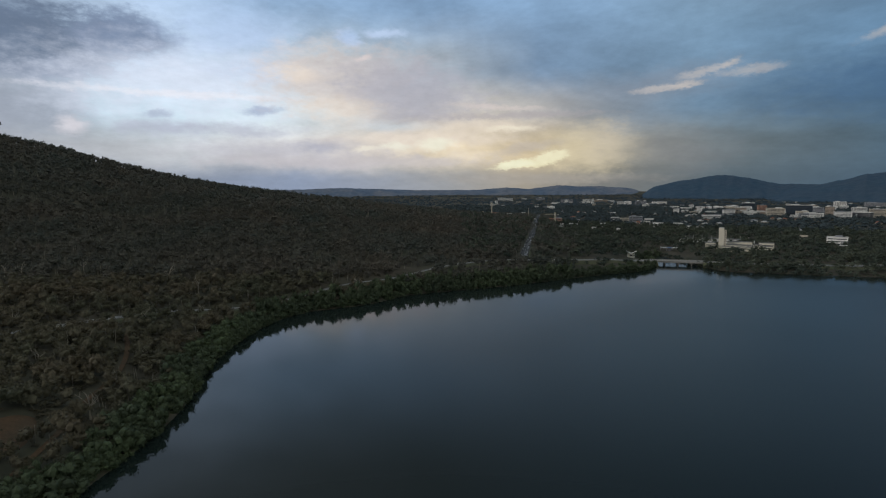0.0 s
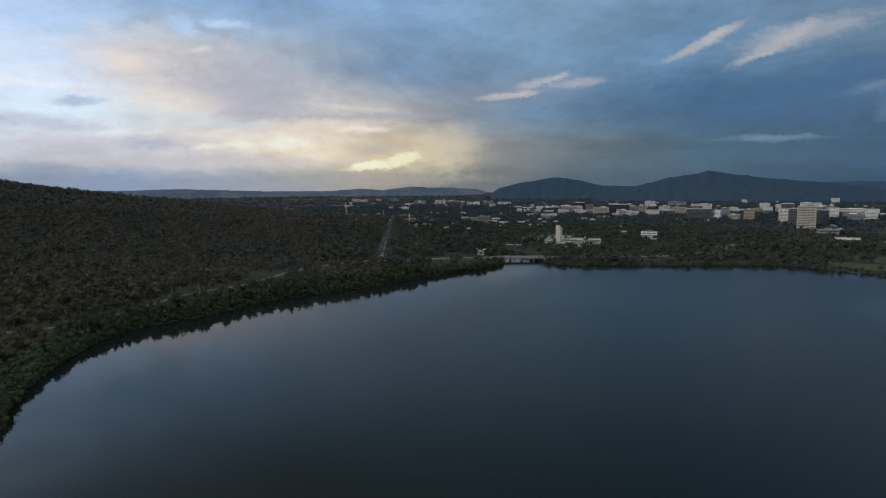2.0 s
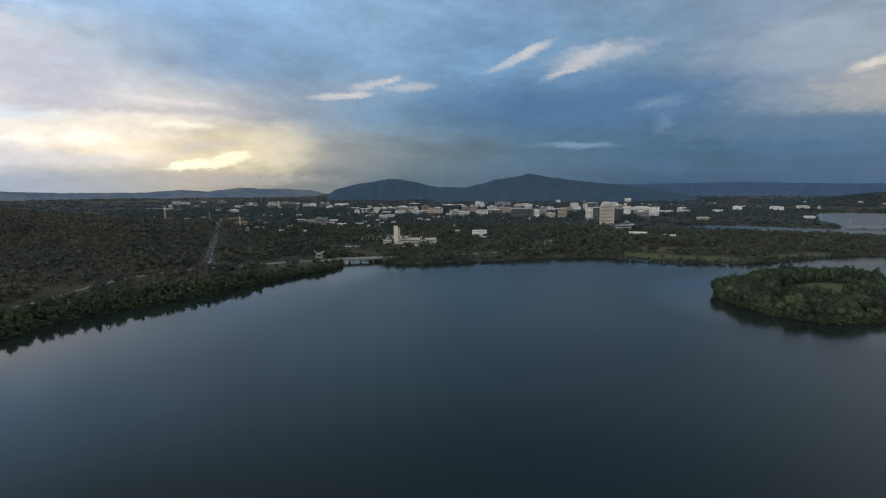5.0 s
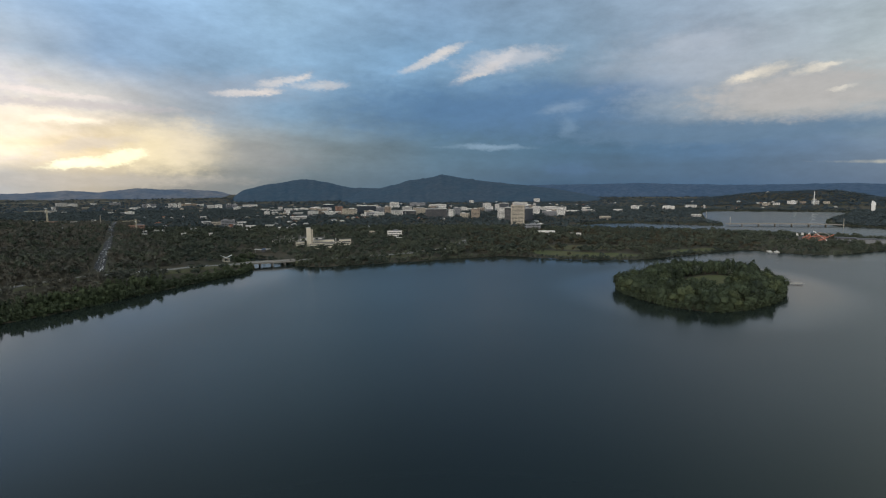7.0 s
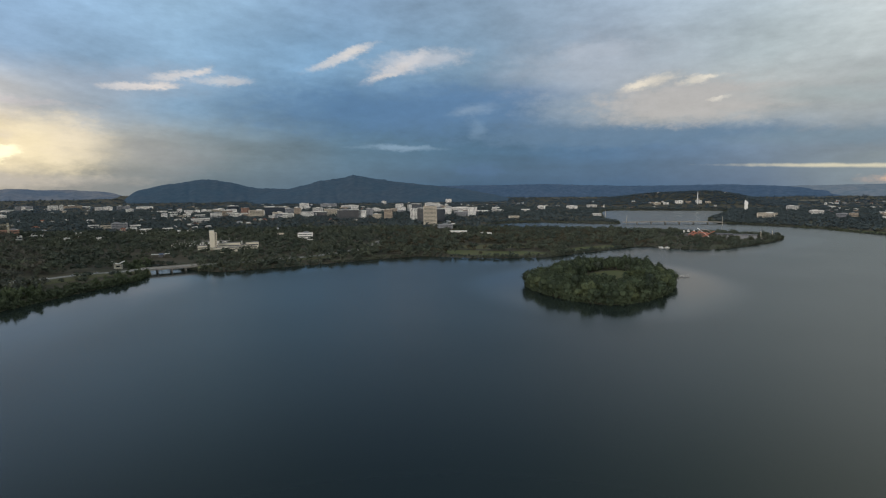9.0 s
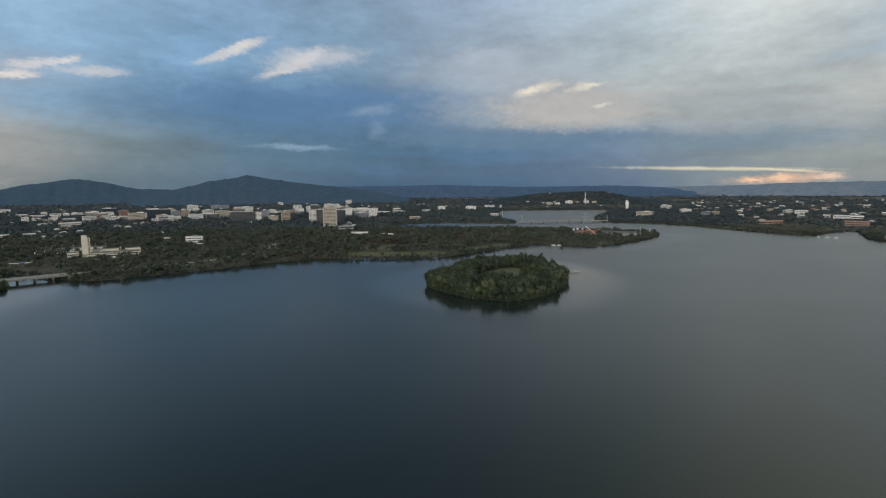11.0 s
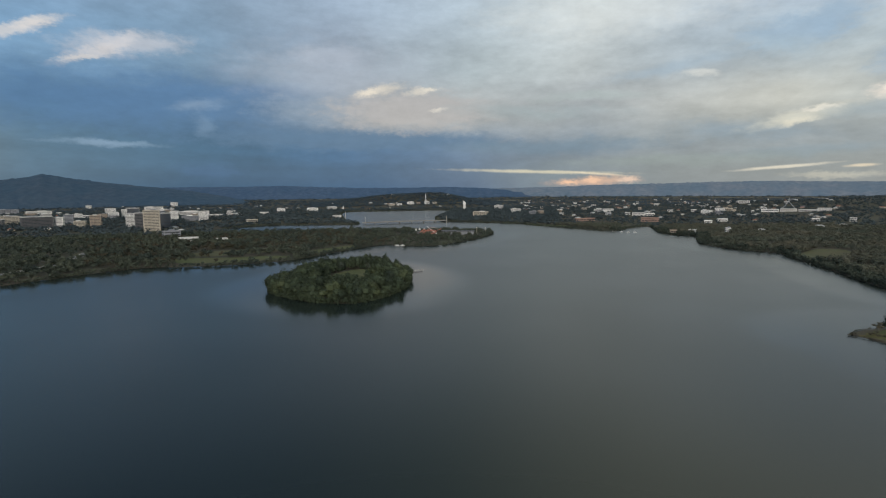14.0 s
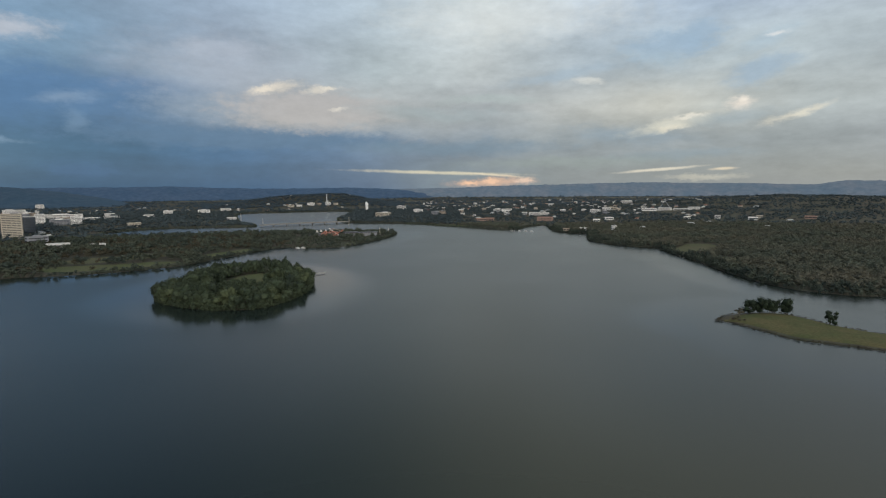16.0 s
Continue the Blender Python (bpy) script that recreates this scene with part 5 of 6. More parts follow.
for b, d, w, dp in ((86, 3900, 200, 60), (93, 3500, 130, 40), (100, 4250, 260, 50), (107, 4300, 240, 45), (113, 4250, 260, 40), (90.5, 3000, 110, 45), (79, 4100, 150, 40), (64, 4300, 180, 30), (2, 4300, 250, 50), (9, 4350, 200, 40)):
    ux, uy = math.sin(radians(b)), math.cos(radians(b))
    patch("far_pasture", [(d * ux + w * math.cos(a) * uy + dp * math.sin(a) * ux, d * uy - w * math.cos(a) * ux + dp * math.sin(a) * uy) for a in (0, 0.9, 1.7, 2.6, 3.3, 4.1, 5.2)], M_FIELD, "pale dry pasture on the far plain", "pasture", lift=1.0)
patch("island_lawn", [(560, 252), (590, 258), (625, 246), (632, 222), (605, 202), (572, 200), (545, 214), (542, 236)], M_LAWN, "mown green lawn in the middle of the island", "lawn")
patch("spit_grass", [(404, -198), (396, -204), (374, -214), (355, -222), (346, -235), (338, -249), (328, -264), (318, -296), (340, -312), (364, -284), (386, -268), (418, -256), (427, -238), (418, -212)], M_SPIT, "olive green grass with dry patches on the low spit", "grass", lift=0.35)
patch("shore_lawn", [(640, 520), (652, 470), (675, 428), (705, 402), (740, 392), (735, 425), (712, 455), (694, 500), (668, 545)], M_LAWN, "strip of green lawn along the far bank", "lawn")
patch("point_lawn", [(790, 372), (845, 358), (895, 345), (905, 362), (850, 385), (800, 396)], M_LAWN, "green lawn above the water on the point", "lawn")
patch("basin_field", [(700, 520), (745, 470), (790, 440), (825, 450), (790, 505), (735, 560)], M_DRY, "dry pale grass field behind the shore trees", "grass")
patch("south_meadow", [(800, -332), (870, -342), (935, -390), (935, -415), (900, -424), (815, -380)], M_DRY, "pale green meadow above the southern bank", "grass")
patch("south_meadow_lower", [(700, -350), (745, -348), (775, -362), (755, -380), (710, -372)], M_DRY, "small dry clearing by the southern bank", "grass")
patch("foreshore_lawn", [(1480, 40), (1420, -22), (1430, -40), (1490, 0), (1560, 110), (1600, 160), (1570, 150)], M_LAWN, "pale lawn along the southern foreshore", "lawn")
patch("bare_earth", [(-182, 201), (-172, 190), (-162, 184), (-157, 190), (-161, 203), (-169, 213), (-178, 212)], M_EARTH, "bare reddish earth clearing in the bush", "earth")
TRACK = smooth_line([(-140, 150), (-147, 172), (-152, 200), (-160, 228), (-168, 268), (-185, 306), (-206, 336)], per=6)
ribbon("dirt_track", TRACK, [(-1.3, 0), (0, -0.05), (1.3, 0)], M_EARTH, "narrow brown dirt track through the bush", "track", lift=0.3)
CLEARINGS.append((TRACK, 2.2))


OCTA = (np.array([[1, 0, 0], [0, 1, 0], [-1, 0, 0], [0, -1, 0], [0, 0, 1], [0, 0, -1]], float),
        np.array([[0, 1, 4], [1, 2, 4], [2, 3, 4], [3, 0, 4], [1, 0, 5], [2, 1, 5], [3, 2, 5], [0, 3, 5]]))



def ball():
    """Places and triangles of a round lump."""
    bm = bmesh.new()
    bmesh.ops.create_icosphere(bm, subdivisions=1, radius=1)
    co = np.array([v.co[:] for v in bm.verts])
    tri = np.array([[v.index for v in f.verts] for f in bm.faces])
    bm.free()
    return co, tri


ICO = ball()


def clump(n_lumps, n_leaves, solid, spread, tall, leaf, r, foot=0.3, fat=1.0):
    """A crown: dented lumps of foliage covered with loose sprays of leaves; unit wide, from 0 to 1 high."""
    bco, btri = solid
    cos, tris, k, lumps = [], [], 0, []
    for i in range(n_lumps):
        a = 2.4 * i + r.uniform(-0.6, 0.6)
        q = r.uniform(0.3, 1) * spread if n_lumps > 1 else 0
        c = np.array([q * math.cos(a), q * math.sin(a), r.uniform(foot, 0.74)]) if n_lumps > 1 else np.array([0, 0, 0.5])
        size = fat * r.uniform(0.20, 0.32) if n_lumps > 1 else 0.42
        shape = np.array([1, 1, tall * r.uniform(0.7, 1.0)])
        lumps.append((c, size * shape))
        cos.append(bco * size * 0.92 * r.uniform(0.6, 1.1, (len(bco), 1)) * shape + c)
        tris.append(btri + k)
        k += len(bco)
    for i in range(n_leaves):
        c, sz = lumps[i % n_lumps]
        d = r.normal(size=3)
        d[2] = d[2] + 0.35
        d /= np.linalg.norm(d)
        p = c + d * sz * r.uniform(0.85, 1.25)
        u, v = r.normal(size=(2, 3))
        u, v = u / np.linalg.norm(u) * leaf * r.uniform(0.6, 1.4), v / np.linalg.norm(v) * leaf * r.uniform(0.6, 1.4)
        cos.append(np.array([p - u, p + v, p + u - 0.4 * v]))
        tris.append(np.array([[k, k + 1, k + 2]]))
        k += 3
    return np.concatenate(cos), np.concatenate(tris)


def spread_trees(name, templates, x, y, wide, tall, lift, mat, label, category="trees"):
    """Many trees joined into one mesh: each a template turned, sized and set on the ground."""
    z = height(x, y)
    pick = rng.integers(0, len(templates), len(x))
    turn = rng.uniform(0, 6.283, len(x))
    cos, tris, k = [], [], 0
    for t, (co, tri) in enumerate(templates):
        m = np.nonzero(pick == t)[0]
        if not len(m):
            continue
        c, s = np.cos(turn[m])[:, None], np.sin(turn[m])[:, None]
        px = x[m][:, None] + wide[m][:, None] * (co[:, 0] * c - co[:, 1] * s)
        py = y[m][:, None] + wide[m][:, None] * (co[:, 0] * s + co[:, 1] * c)
        pz = (z[m] + tall[m] * lift)[:, None] + tall[m][:, None] * (1 - lift) * co[:, 2]
        cos.append(np.stack([px, py, pz], -1).reshape(-1, 3))
        tris.append((tri[None] + (k + np.arange(len(m)) * len(co))[:, None, None]).reshape(-1, 3))
        k += len(m) * len(co)
    ob = new(name, mesh_from(name, np.concatenate(cos), np.concatenate(tris), mat))
    return tagged(ob, label, category, kind="stuff")


def sow(a0, a1, r0, r1, spacing, keep=None, least=1.5):
    """Scattered places between two bearings and two distances."""
    n = int(0.5 * (r1 ** 2 - r0 ** 2) * radians(a1 - a0) / spacing ** 2)
    a, r = np.radians(rng.uniform(a0, a1, n)), np.sqrt(rng.uniform(r0 ** 2, r1 ** 2, n))
    x, y = r * np.sin(a), r * np.cos(a)
    s = shore(x, y)
    ok = s > least
    for line, gap in CLEARINGS:
        ok[ok] = away(x[ok], y[ok], line, False) > gap
    for cx, cy, cr in CLEAR_SPOTS:
        far, side = math.hypot(cx, cy), math.degrees(math.atan2(cx, cy))
        swing = math.degrees(cr / max(far, 1)) + 1
        if r0 - cr < far < r1 + cr and a0 - swing < (side if side > a0 - 180 else side + 360) < a1 + swing:
            ok[ok] = (x[ok] - cx) ** 2 + (y[ok] - cy) ** 2 > cr * cr
    for edge in OPEN_GROUND:
        ok[ok] = ~inside(x[ok], y[ok], edge)
    if keep is not None:
        ok &= keep(x, y, s)
    return x[ok], y[ok]


TR = np.random.default_rng(11)
BUSHY = [clump(4, 110, ICO, 0.30, 1.0, 0.075, TR, 0.16) for _ in range(8)]
HANG = [clump(5, 110, ICO, 0.32, 1.0, 0.085, TR, 0.04) for _ in range(6)]
FULL = [clump(3, 100, ICO, 0.30, 1.0, 0.075, TR, 0.3) for _ in range(8)]
MID = [clump(2, 42, OCTA, 0.24, 1.05, 0.115, TR, 0.30) for _ in range(10)]
LOW = [clump(2, 34, OCTA, 0.2, 1.1, 0.13, TR, 0.38) for _ in range(10)]
HILL = [clump(1, 16, OCTA, 0, 1.1, 0.17, TR) for _ in range(8)]
FAR = [clump(1, 8, OCTA, 0, 1.0, 0.2, TR) for _ in range(8)]
DISTANT = [clump(1, 6, OCTA, 0, 1.0, 0.2, TR) for _ in range(8)]


def thin_out(size, seed, level):
    return lambda x, y, s: (wave(x, y, size, seed) + rng.uniform(-0.7, 0.7, x.shape)) > level


def grow(name, templates, places, mat, label, wide=(5, 10), tall=(6, 13), lift=0.18):
    x, y = places
    w = rng.uniform(*wide, len(x))
    h = w / np.mean(wide) * rng.uniform(*tall, len(x))
    return spread_trees(name, templates, x, y, w, h, lift, mat, label)



def full_tree(name, tall, wide, lift, lumps, sprays, leaf, mat, bark, label, group, limbs=5, slim=1.0, fat=1.0):
    """One tree: a tapered trunk that forks into limbs, and a crown of dented lumps and loose sprays."""
    ob = tagged(new(name), label, "tree", group)
    r = TR
    shapes = [bar((0, 0, -0.6), (0.15, 0.1, tall * (lift + 0.2)), 0.028 * tall, 6, 0.016 * tall)]
    for k in range(limbs):
        a = 6.28 * k / limbs + r.uniform(-0.4, 0.4)
        z0 = tall * (lift + r.uniform(0.0, 0.18))
        q = wide * r.uniform(0.2, 0.36)
        shapes.append(bar((0.1, 0.05, z0), (q * math.cos(a), q * math.sin(a), z0 + tall * r.uniform(0.16, 0.32)), 0.012 * tall, 4, 0.004 * tall))
    part("trunk", *several(*shapes), bark, ob)
    co, tri = clump(lumps, int(sprays * 1.7), ICO, 0.36 * slim, 1.0, leaf, r, 0.12 if lift < 0.1 else 0.3, fat)
    crown = new("crown", mesh_from("crown", co * np.array([wide, wide, tall * (1 - lift)]) + np.array([0, 0, tall * lift]), tri, mat))
    crown.parent = ob
    return ob


def stand(models, x, y, lo=0.75, hi=1.2):
    """Copies of the model trees at the given places; the models themselves take the first ones."""
    z = height(x, y)
    for i in range(len(x)):
        s = rng.uniform(lo, hi)
        m = pose(x[i], y[i], z[i], 0, 0, rng.uniform(0, 360)) @ Matrix.Diagonal((s, s, s * rng.uniform(0.85, 1.15), 1))
        if i < len(models):
            models[i].matrix_world = m
        else:
            t = copy_thing(models[int(rng.integers(0, len(models)))], m)
            t.scale = m.to_scale()


inland = lambda x, y, s: s > 16
uneven = lambda x, y, s: (s > 14) & (wave(x, y, 60, 2) + rng.uniform(-0.9, 0.9, x.shape) > -0.5)
grow("bushland_near", FULL, sow(-50, 2, 170, 520, 5.4, uneven), M_BUSH, "dense olive gum woodland on the lower slope above the lake", (5, 9), (6, 11), 0.06)
grow("bushland_slope", MID, sow(-48, 14, 520, 950, 7.2, inland), M_GUM, "dense grey-green gum forest on the dark hillside", (6, 10), (7, 12), 0.1)
grow("bushland_hill", HILL, sow(-46, 12, 950, 1680, 9.6, inland), M_GUM, "dense dark gum forest up to the hill's ridge", (7, 11), (8, 12))
grow("bushland_scrub", MID, sow(-50, 8, 170, 560, 4.6, lambda x, y, s: (s > 8) & (wave(x, y, 25, 6) > -0.55)), M_RUSSET, "low brown and olive scrub between the gums", (2.5, 5), (1.5, 3.5), 0.0)
x, y = sow(-50, 12, 200, 1000, 12, inland)
h = rng.uniform(4.5, 8.5, len(x))
POLE = [(np.array([[0.5, 0, 0], [-0.25, 0.43, 0], [-0.25, -0.43, 0], [0.6 + q, 0.3, 1], [0.2 + q, 0.6, 1], [0.2 + q, 0.1, 1]]), np.array([[0, 1, 4], [0, 4, 3], [1, 2, 5], [1, 5, 4], [2, 0, 3], [2, 3, 5]])) for q in (-1.2, 0.0, 1.5)]
spread_trees("gum_trunks", POLE, x, y, np.full(len(x), 0.45), h, 0.0, M_BARK, "pale bare gum trunks standing through the forest", "tree trunks")
low_bank = lambda x, y: np.degrees(np.arctan2(x, y)) > 13.5
grow("bank_trees", BUSHY, sow(-20, 15, 300, 800, 4.6, lambda x, y, s: (s < 27) & (np.hypot(x, y) > 430) & ~low_bank(x, y), 0.2), M_LUSH, "bright green willows and gums crowding the lake bank", (5, 9), (8, 13), 0.0)
grow("low_bank_trees", BUSHY, sow(13, 27, 600, 760, 4.8, lambda x, y, s: (s < 20) & low_bank(x, y), 0.2), M_LUSH, "low green bushes along the bank below the parkway", (4, 7), (4, 8), 0.0)
grow("parkway_trees", MID, sow(24, 34, 640, 800, 6.5, lambda x, y, s: (s < 45) & (s > 14)), M_PARK, "green trees between parkway and lake", (5, 9), (4, 8), 0.05)
grow("north_bank_trees", MID, sow(26, 90, 600, 1320, 8.5, lambda x, y, s: (s < 30) & ((wave(x, y, 40, 3) > -0.25) | (x < 560)), 0.2), M_PARK, "dark green trees along the far lake bank", (6, 12), (5, 10), 0.03)
grow("russet_trees", LOW, sow(44, 72, 700, 1200, 11, lambda x, y, s: (s > 14) & (wave(x, y, 70, 7) > -0.3)), M_RUSSET, "brownish bare-twigged trees behind the far bank", (8, 12), (6, 9), 0.05)
grow("park_trees", LOW, sow(2, 84, 650, 1300, 9.2, lambda x, y, s: (s > 20) & thin_out(70, 5, -0.45)(x, y, s)), M_PARK, "dark green park and garden trees between lake and city", (8, 14), (6, 12), 0.03)
# suburb trees wear the leaf colour with haze painted in
grow("suburb_trees", FAR, sow(0, 90, 1300, 2700, 13.5, lambda x, y, s: (s > 8) & thin_out(120, 8, -0.4)(x, y, s)), M_SUBURB_HAZED, "dark trees filling the streets round the city", (10, 17), (6, 11), 0.0)
grow("south_bank_trees", MID, sow(95, 136, 480, 1400, 6.0, lambda x, y, s: (s < 30) & ~inside(x, y, SPIT), 1.5), M_PARK, "dark green trees along the southern bank", (5, 9), (5, 9), 0.0)
grow("south_woods", MID, sow(102, 134, 480, 1000, 6.2, lambda x, y, s: (s > 16)), M_OLIVE, "dense dark olive woodland above the southern bank", (7, 11), (6, 10), 0.02)
grow("south_trees", LOW, sow(86, 136, 900, 1500, 8.4, lambda x, y, s: (s > 22)), M_OLIVE, "dark olive woodland on the southern bank", (8, 13), (5, 9), 0.03)
grow("south_suburb_trees", FAR, sow(78, 140, 1500, 2700, 13, lambda x, y, s: (s > 10) & thin_out(60, 9, -0.1)(x, y, s)), M_SUBURB_HAZED, "dark trees of the southern suburbs", (9, 15), (5, 8), 0.0)
# far woods take the leaf colour that holds the blue haze
grow("distant_trees", DISTANT, sow(-25, 135, 2700, 4550, 28, lambda x, y, s: (s > 10) & thin_out(130, 6, -0.25)(x, y, s)), M_FARWOOD_HAZED, "far dark woods below the hills", (14, 26), (6, 9), 0.0)

grow("far_hill_woods", DISTANT, sow(64, 84, 2950, 3750, 15, lambda x, y, s: s > 10), M_FARWOOD_HAZED, "dark woods over the low hill past the basin", (13, 20), (6, 9), 0.0)


def along(line, step, a0, a1, deep=2.5):
    """Places in a row just inside the land along a shore, between two bearings."""
    nxt = np.roll(line, -1, 0)
    out = []
    for p, q in zip(line, nxt):
        n = max(1, int(np.hypot(*(q - p)) / step))
        out += [p + (q - p) * (k + rng.uniform(0, 1)) / n for k in range(n)]
    out = np.array(out)
    b = np.degrees(np.arctan2(out[:, 0], out[:, 1]))
    out = out[(b > a0) & (b < a1)]
    out = out + rng.uniform(-deep, deep, out.shape)
    s = shore(out[:, 0], out[:, 1])
    ok = (s > -1.2) & (s < 2 * deep)
    for line_, gap in CLEARINGS:
        ok &= away(out[:, 0], out[:, 1], line_, False) > gap
    return out[ok, 0], out[ok, 1]


grow("bank_edge_willows", HANG, along(LAKE, 1.3, -60, 22), M_LUSH, "low willows hanging over the water's edge", (4, 8), (4, 9), 0.0)
grow("far_edge_shrubs", LOW, along(LAKE, 2.0, 22, 90), M_PARK, "dark shrubs along the far water's edge", (4, 8), (3, 6), -0.25)
grow("south_edge_shrubs", LOW, along(LAKE, 2.0, 90, 140), M_PARK, "dark shrubs along the southern water's edge", (4, 8), (3, 6), -0.25)
grow("island_edge_willows", HANG, along(ISLAND, 1.4, 50, 80), M_WILLOW, "willow branches hanging over the island's edge", (4, 7), (4, 7.5), 0.0)

# island: each tree on its own
willows = [full_tree("willow_tree", 12, 10, 0.05, 6, 186, 0.058, M_WILLOW, M_DARKBARK, "full green willow on the island's rim", "trees on the island", fat=1.3) for _ in range(3)]
poplars = [full_tree("poplar_tree", 17, 8, 0.05, 6, 186, 0.058, M_WILLOW_DARK, M_DARKBARK, "tall dark green poplar on the island", "trees on the island", fat=1.3) for _ in range(2)]
gums = [full_tree("gum_tree", 14, 10, 0.1, 7, 161, 0.056, M_WILLOW, M_DARKBARK, "spreading olive gum on the island", "trees on the island", fat=1.2) for _ in range(2)]
x, y = sow(57, 77, 430, 740, 6.9, lambda x, y, s: inside(x, y, ISLAND), 0.4)
tall_end = (x > 600) | ((x > 530) & (y > 245))
bear = np.degrees(np.arctan2(x, y))
front = (np.hypot(x, y) < 596) & (np.hypot(x, y) > 525) & (bear > 64.5) & (bear < 72)
pale = [full_tree("willow_tree", 11, 10, 0.05, 6, 186, 0.058, M_WILLOW_PALE, M_DARKBARK, "yellow-green willow on the island's rim", "trees on the island", fat=1.3) for _ in range(2)]
dark = [full_tree("alder_tree", 12, 9, 0.05, 6, 186, 0.058, M_WILLOW_DARK, M_DARKBARK, "dark green alder on the island's rim", "trees on the island", fat=1.3) for _ in range(2)]
rim_x, rim_y = x[~tall_end & ~front], y[~tall_end & ~front]
tone = wave(rim_x, rim_y, 17, 4) + rng.uniform(-0.35, 0.35, len(rim_x))
for kinds, m in ((pale, tone > 0.33), (dark, tone < -0.36), (willows[:2], (tone <= 0.33) & (tone >= -0.36))):
    stand(kinds, rim_x[m], rim_y[m], 0.55, 1.4)
stand(willows[2:], x[~tall_end & front], y[~tall_end & front], 0.5, 0.75)
tall_end &= ~front
stand(poplars, x[tall_end][::2], y[tall_end][::2], 0.65, 0.95)
stand(gums, x[tall_end][1::2], y[tall_end][1::2], 0.7, 1.05)
firs = [full_tree("fir_tree", 16, 11, 0.05, 8, 161, 0.056, M_PINE, M_DARKBARK, "dark rounded pine above the island's other trees", "dark pines on the island", fat=1.1)]
stand(firs, np.array([520.0, 535, 548, 556, 505, 560]), np.array([272.0, 268, 272, 262, 262, 205]), 0.8, 1.0)

# near bank: each tree on its own
bank = [full_tree("bank_willow", 9.5, 7.5, 0.04, 7, 136, 0.053, M_LUSH, M_DARKBARK, "bushy green willow leaning over the lake's edge", "willows on the near bank") for _ in range(4)]
x, y = sow(-52, -12, 150, 470, 4.6, lambda x, y, s: (s < 17) & (np.hypot(x, y) < 450), 0.0)
order = np.argsort(shore(x, y))
stand(bank, x[order[:290]], y[order[:290]], 0.6, 1.1)
if len(order) > 300:
    grow("bank_thicket", BUSHY, (x[order[290:]], y[order[290:]]), M_LUSH, "green thicket behind the willows of the near bank", (5, 9), (5, 9), 0.0)


def bare_tree():
    """A dead gum: white trunk, forked limbs and twigs."""
    ob = tagged(new("dead_tree"), "dead white gum with bare forked branches in the bush", "tree", "dead white gums")
    shapes = [bar((0, 0, -0.6), (0.3, 0, 5.5), 0.32, 6, 0.2)]
    for k in range(6):
        a, z0 = TR.uniform(0, 6.28), TR.uniform(3, 5.4)
        e = (2.6 * math.cos(a), 2.6 * math.sin(a), z0 + TR.uniform(1.5, 3.4))
        shapes.append(bar((0.2, 0, z0), e, 0.15, 4, 0.09))
        for _ in range(2):
            shapes.append(bar(e, (e[0] + TR.uniform(-1.4, 1.4), e[1] + TR.uniform(-1.4, 1.4), e[2] + TR.uniform(0.8, 2)), 0.09, 4, 0.03))
    part("trunk", *several(*shapes), M_BARK, ob)
    return ob


dead = [bare_tree() for _ in range(3)]
x, y = sow(-42, 0, 260, 560, 46, lambda x, y, s: s > 25)
stand(dead, x, y, 0.9, 1.5)

# pines and a bare tree on the grassy spit
pines = [full_tree("pine_tree", 12.5, 10.5, 0.06, 22, 300, 0.045, M_PINE, M_DARKBARK, "dark broad pine on the grassy spit", "pines on the spit", limbs=8, slim=1.05, fat=0.85) for _ in range(4)]
stand(pines, np.array([427.0, 426, 424, 421]), np.array([-229.0, -237, -245, -254]), 0.92, 1.05)
open_pine = full_tree("pine_tree", 12.5, 10, 0.05, 22, 150, 0.045, M_PINE, M_DARKBARK, "open dark pine with gaps between its boughs on the spit", "pines on the spit", limbs=11, slim=1.15, fat=0.6)
open_pine.matrix_world = pose(387, -265, ground_z(387, -265))
round_tree = full_tree("round_tree", 6.5, 8.5, 0.1, 7, 60, 0.05, M_RUSSET, M_BARK, "rounded half-bare brown tree on the spit", "", limbs=10, fat=0.7)
round_tree.matrix_world = pose(418, -217, ground_z(418, -217))
shrub_x, shrub_y = np.array([402.0, 404, 406, 399, 397, 410]), np.array([-204.0, -207, -210, -207, -210, -212])
grow("spit_shrubs", FULL, (shrub_x, shrub_y), M_RUSSET, "low brown shrubs on the spit", (3, 5), (1.2, 2.2), 0.0)
line = SPIT[::1]
grow("spit_reeds", LOW, (np.repeat(line[:, 0], 3) + rng.normal(0, 0.8, 3 * len(line)), np.repeat(line[:, 1], 3) + rng.normal(0, 0.8, 3 * len(line))), M_RUSSET, "reeds and tussocks along the spit's edge", (1.5, 3), (0.7, 1.4), 0.0)

# lone round bushes on the far lawn
bush = [full_tree("round_bush", 7, 9, 0.02, 7, 136, 0.051, M_PARK, M_DARKBARK, "dark rounded shore tree on the far lawn", "round shore trees") for _ in range(2)]
stand(bush, np.array([648.0, 662, 676, 690, 716, 728, 745, 760, 776, 885]), np.array([446.0, 427, 414, 402, 386, 380, 378, 376, 373, 338]), 0.7, 1.2)

# ---- cars on the avenue and the parkway ----
M_TYRE = material("black_rubber", (0.02, 0.02, 0.02), (0.03, 0.03, 0.03), 0.8, 2, 9, 0.4)
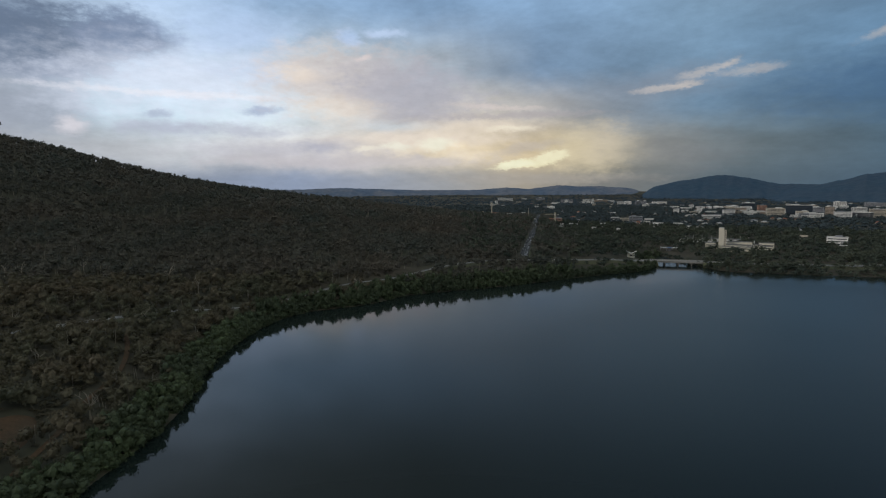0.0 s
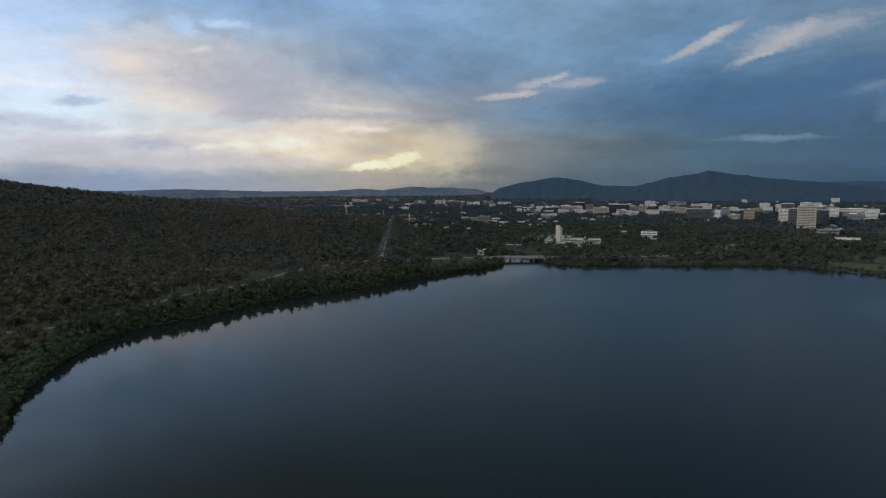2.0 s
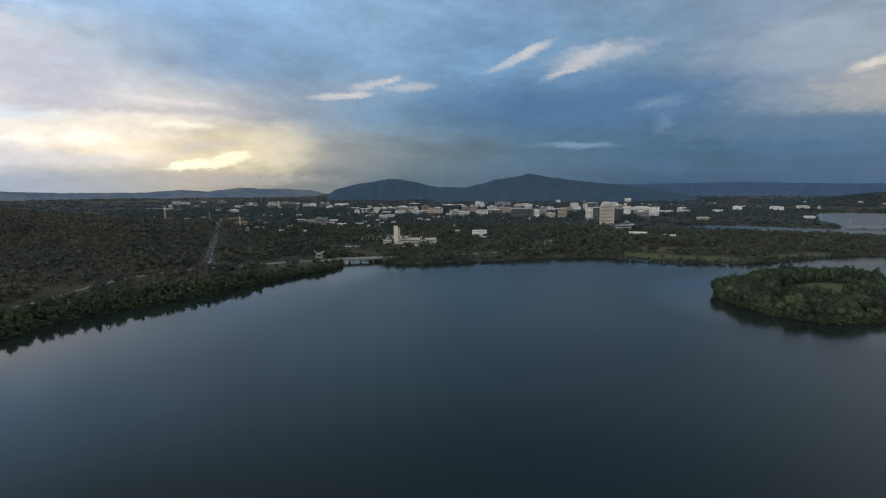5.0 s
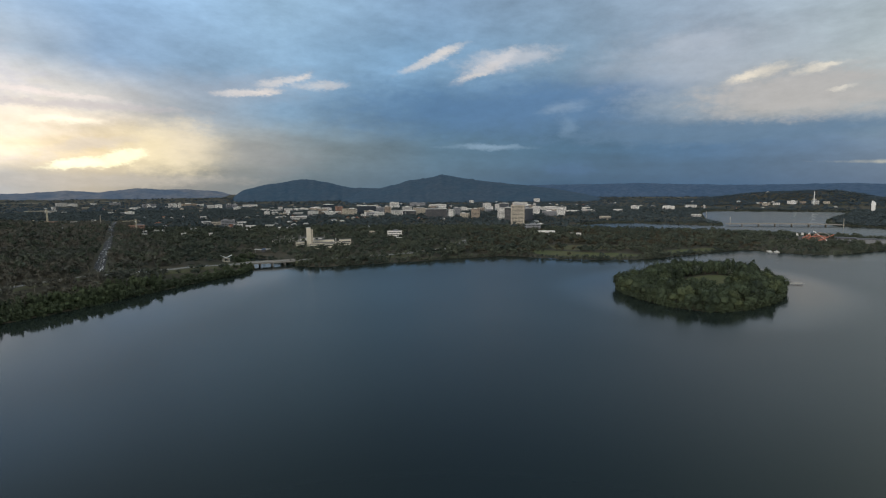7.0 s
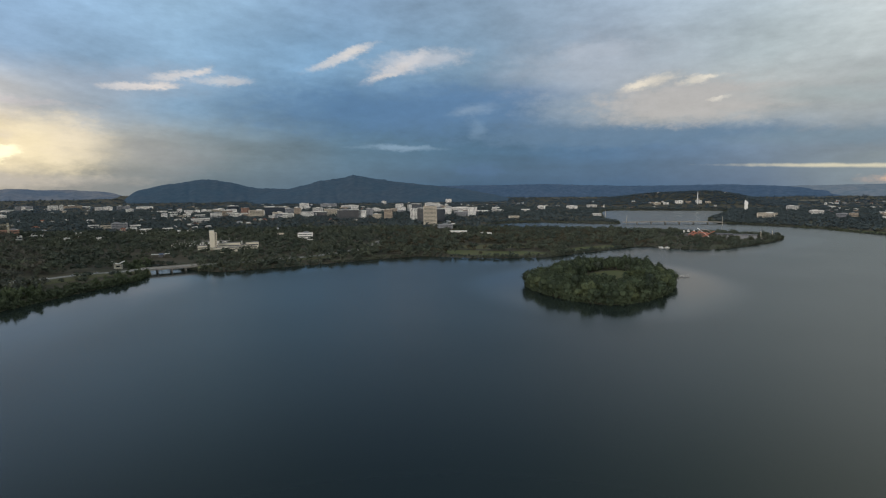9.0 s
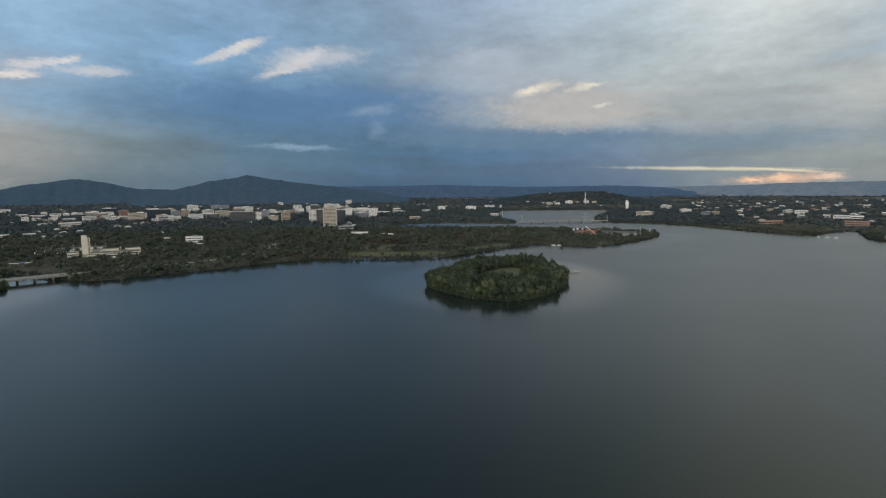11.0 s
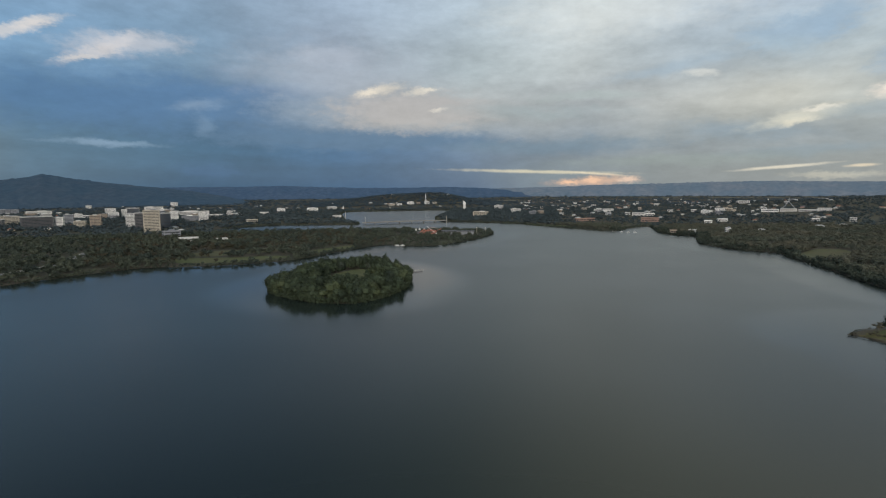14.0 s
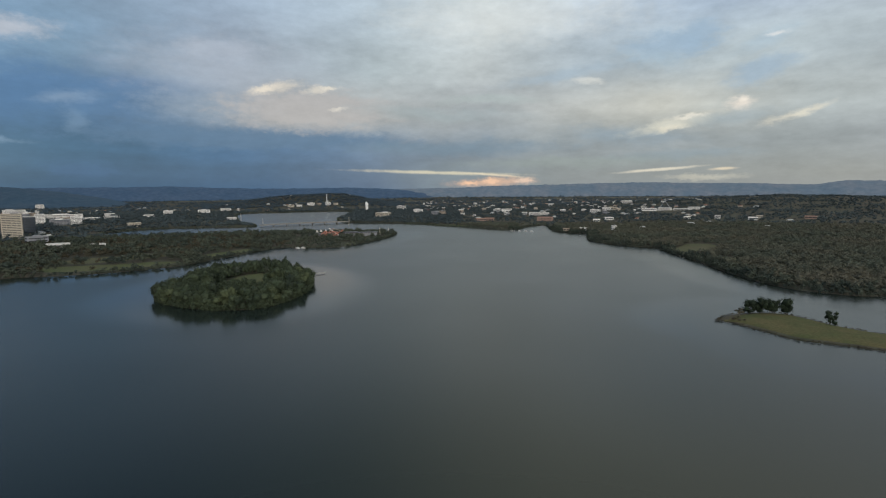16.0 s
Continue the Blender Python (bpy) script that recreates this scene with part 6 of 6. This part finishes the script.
CAR_PAINTS = [material("white_car_paint", (0.72, 0.72, 0.72), (0.66, 0.66, 0.66), 0.3, 0.5, 3, 0.4), material("silver_car_paint", (0.36, 0.37, 0.38), (0.32, 0.33, 0.34), 0.3, 0.5, 3, 0.4), material("dark_car_paint", (0.04, 0.045, 0.06), (0.03, 0.03, 0.04), 0.3, 0.5, 3, 0.4)]


def car(k):
    ob = tagged(new("car"), ("white", "silver", "dark blue")[k] + " saloon car driving along the road", "car", "cars on the roads")
    body = [(-2.2, 0.45), (-2.2, 0.85), (-1.5, 0.95), (1.1, 0.9), (2.15, 0.75), (2.2, 0.4)]
    cab = [(-1.6, 0.93), (-1.0, 1.45), (0.35, 1.45), (1.05, 0.91)]
    for nm, prof, w, mt in (("body", body, 1.8, CAR_PAINTS[k]), ("cabin", cab, 1.5, M_GLASS)):
        n = len(prof)
        co = [(x, s * w / 2, z) for s in (-1, 1) for x, z in prof]
        part(nm, co, [tuple(range(n)), tuple(range(2 * n - 1, n - 1, -1))] + [(i, n + i, n + (i + 1) % n, (i + 1) % n) for i in range(n)], mt, ob)
    part("roof_panel", *block(1.3, 1.4, 0.06, -0.33, 0, 1.454), CAR_PAINTS[k], ob)
    for x in (-1.4, 1.4):
        for s in (-1, 1):
            part("wheel", *bar((x, s * 0.72, 0.32), (x, s * 0.92, 0.32), 0.32, 10), M_TYRE, ob)
    return ob


cars = [car(k) for k in range(3)]
used = set()
for line, step, lo, hi, side in ((AVENUE, 1, 2, 40, 2.8), (AVENUE, 2, 3, 40, -2.8), (PARKWAY, 6, 3, 40, 3.5)):
    tan_ = np.gradient(line, axis=0)
    for i in range(lo, min(hi, len(line)), step):
        t = tan_[i] / np.linalg.norm(tan_[i])
        o = side + random.uniform(-0.8, 0.8)
        x, y = line[i, 0] + t[1] * o, line[i, 1] - t[0] * o
        zz = max(ground_z(line[i, 0], line[i, 1]) + 0.55, 5.25 if line is PARKWAY else -9)
        m = pose(x, y, zz, 0, 0, math.degrees(math.atan2(t[1], t[0])) + (180 if side > 0 else 0))
        k = random.choice((0, 0, 1, 2))
        if k not in used:
            used.add(k)
            cars[k].matrix_world = m
        else:
            copy_thing(cars[k], m)

# ---- jetty on the island, jetty and boats on the point ----
M_TIMBER = material("grey_weathered_timber", (0.52, 0.50, 0.46), (0.40, 0.38, 0.35), 0.9, 0.8, 6.0, 0.4, value=0.35)


def jetty(x, y, turn, length, label):
    ob = tagged(new("jetty"), label, "jetty", "timber jetties")
    ob.matrix_world = pose(x, y, 0, 0, 0, turn)
    for k in range(int(length / 1.5)):
        part("plank", *block(1.44, 2.4, 0.12, 0.75 + 1.5 * k, 0, 0.9), M_TIMBER, ob)
    for k in range(int(length / 4) + 1):
        for s in (-1, 1):
            part("pile", *drum(0.16, 3.6, min(4.0 * k + 0.3, length - 0.3), s * 1.36, -2.4, 7), M_TIMBER, ob)
    for s in (-1, 1):
        part("handrail", *several(bar((0, s * 1.3, 2.05), (length, s * 1.3, 2.05), 0.1, 4), *[bar((4.0 * k + 1, s * 1.3, 1.0), (4.0 * k + 1, s * 1.3, 2.0), 0.1, 4) for k in range(int(length / 4))]), M_TIMBER, ob)


jetty(622, 184, -47, 27, "short grey timber jetty off the island's shore")
jetty(938, 290, 190, 16, "short timber landing stage on the point")
jetty(1300, -120, 200, 20, "low timber jetty at the southern boathouses")


def boat(x, y, turn, label):
    ob = tagged(new("motor_boat"), label, "boat", "moored white boats")
    ob.matrix_world = pose(x, y, 0, 0, 0, turn)
    co = [(-4, -1.3, 1.0), (-4, 1.3, 1.0), (1.5, 1.35, 1.1), (4.4, 0, 1.4), (1.5, -1.35, 1.1), (-3.8, -0.9, -0.2), (-3.8, 0.9, -0.2), (1.2, 0.9, -0.2), (3.4, 0, -0.1), (1.2, -0.9, -0.2)]
    part("hull", co, [(0, 1, 2, 3, 4), (9, 8, 7, 6, 5), (0, 5, 6, 1), (1, 6, 7, 2), (2, 7, 8, 3), (3, 8, 9, 4), (4, 9, 5, 0)], M_WHITE, ob)
    part("cabin", *block(3.0, 2.0, 1.5, -0.6, 0, 1.05, 0.85), M_WHITE, ob)
    part("window", *block(2.5, 1.9, 0.5, -0.6, 0, 1.6), M_GLASS, ob)


for k in range(2):
    boat(924 + 5 * k, 284 - 8 * k, 80 + 15 * k, "small white cabin boat moored at the landing stage")
for k in range(3):
    boat(1290 - 6 * k, -140 - 14 * k, 30 + 25 * k, "small white cabin boat moored by the southern bank")
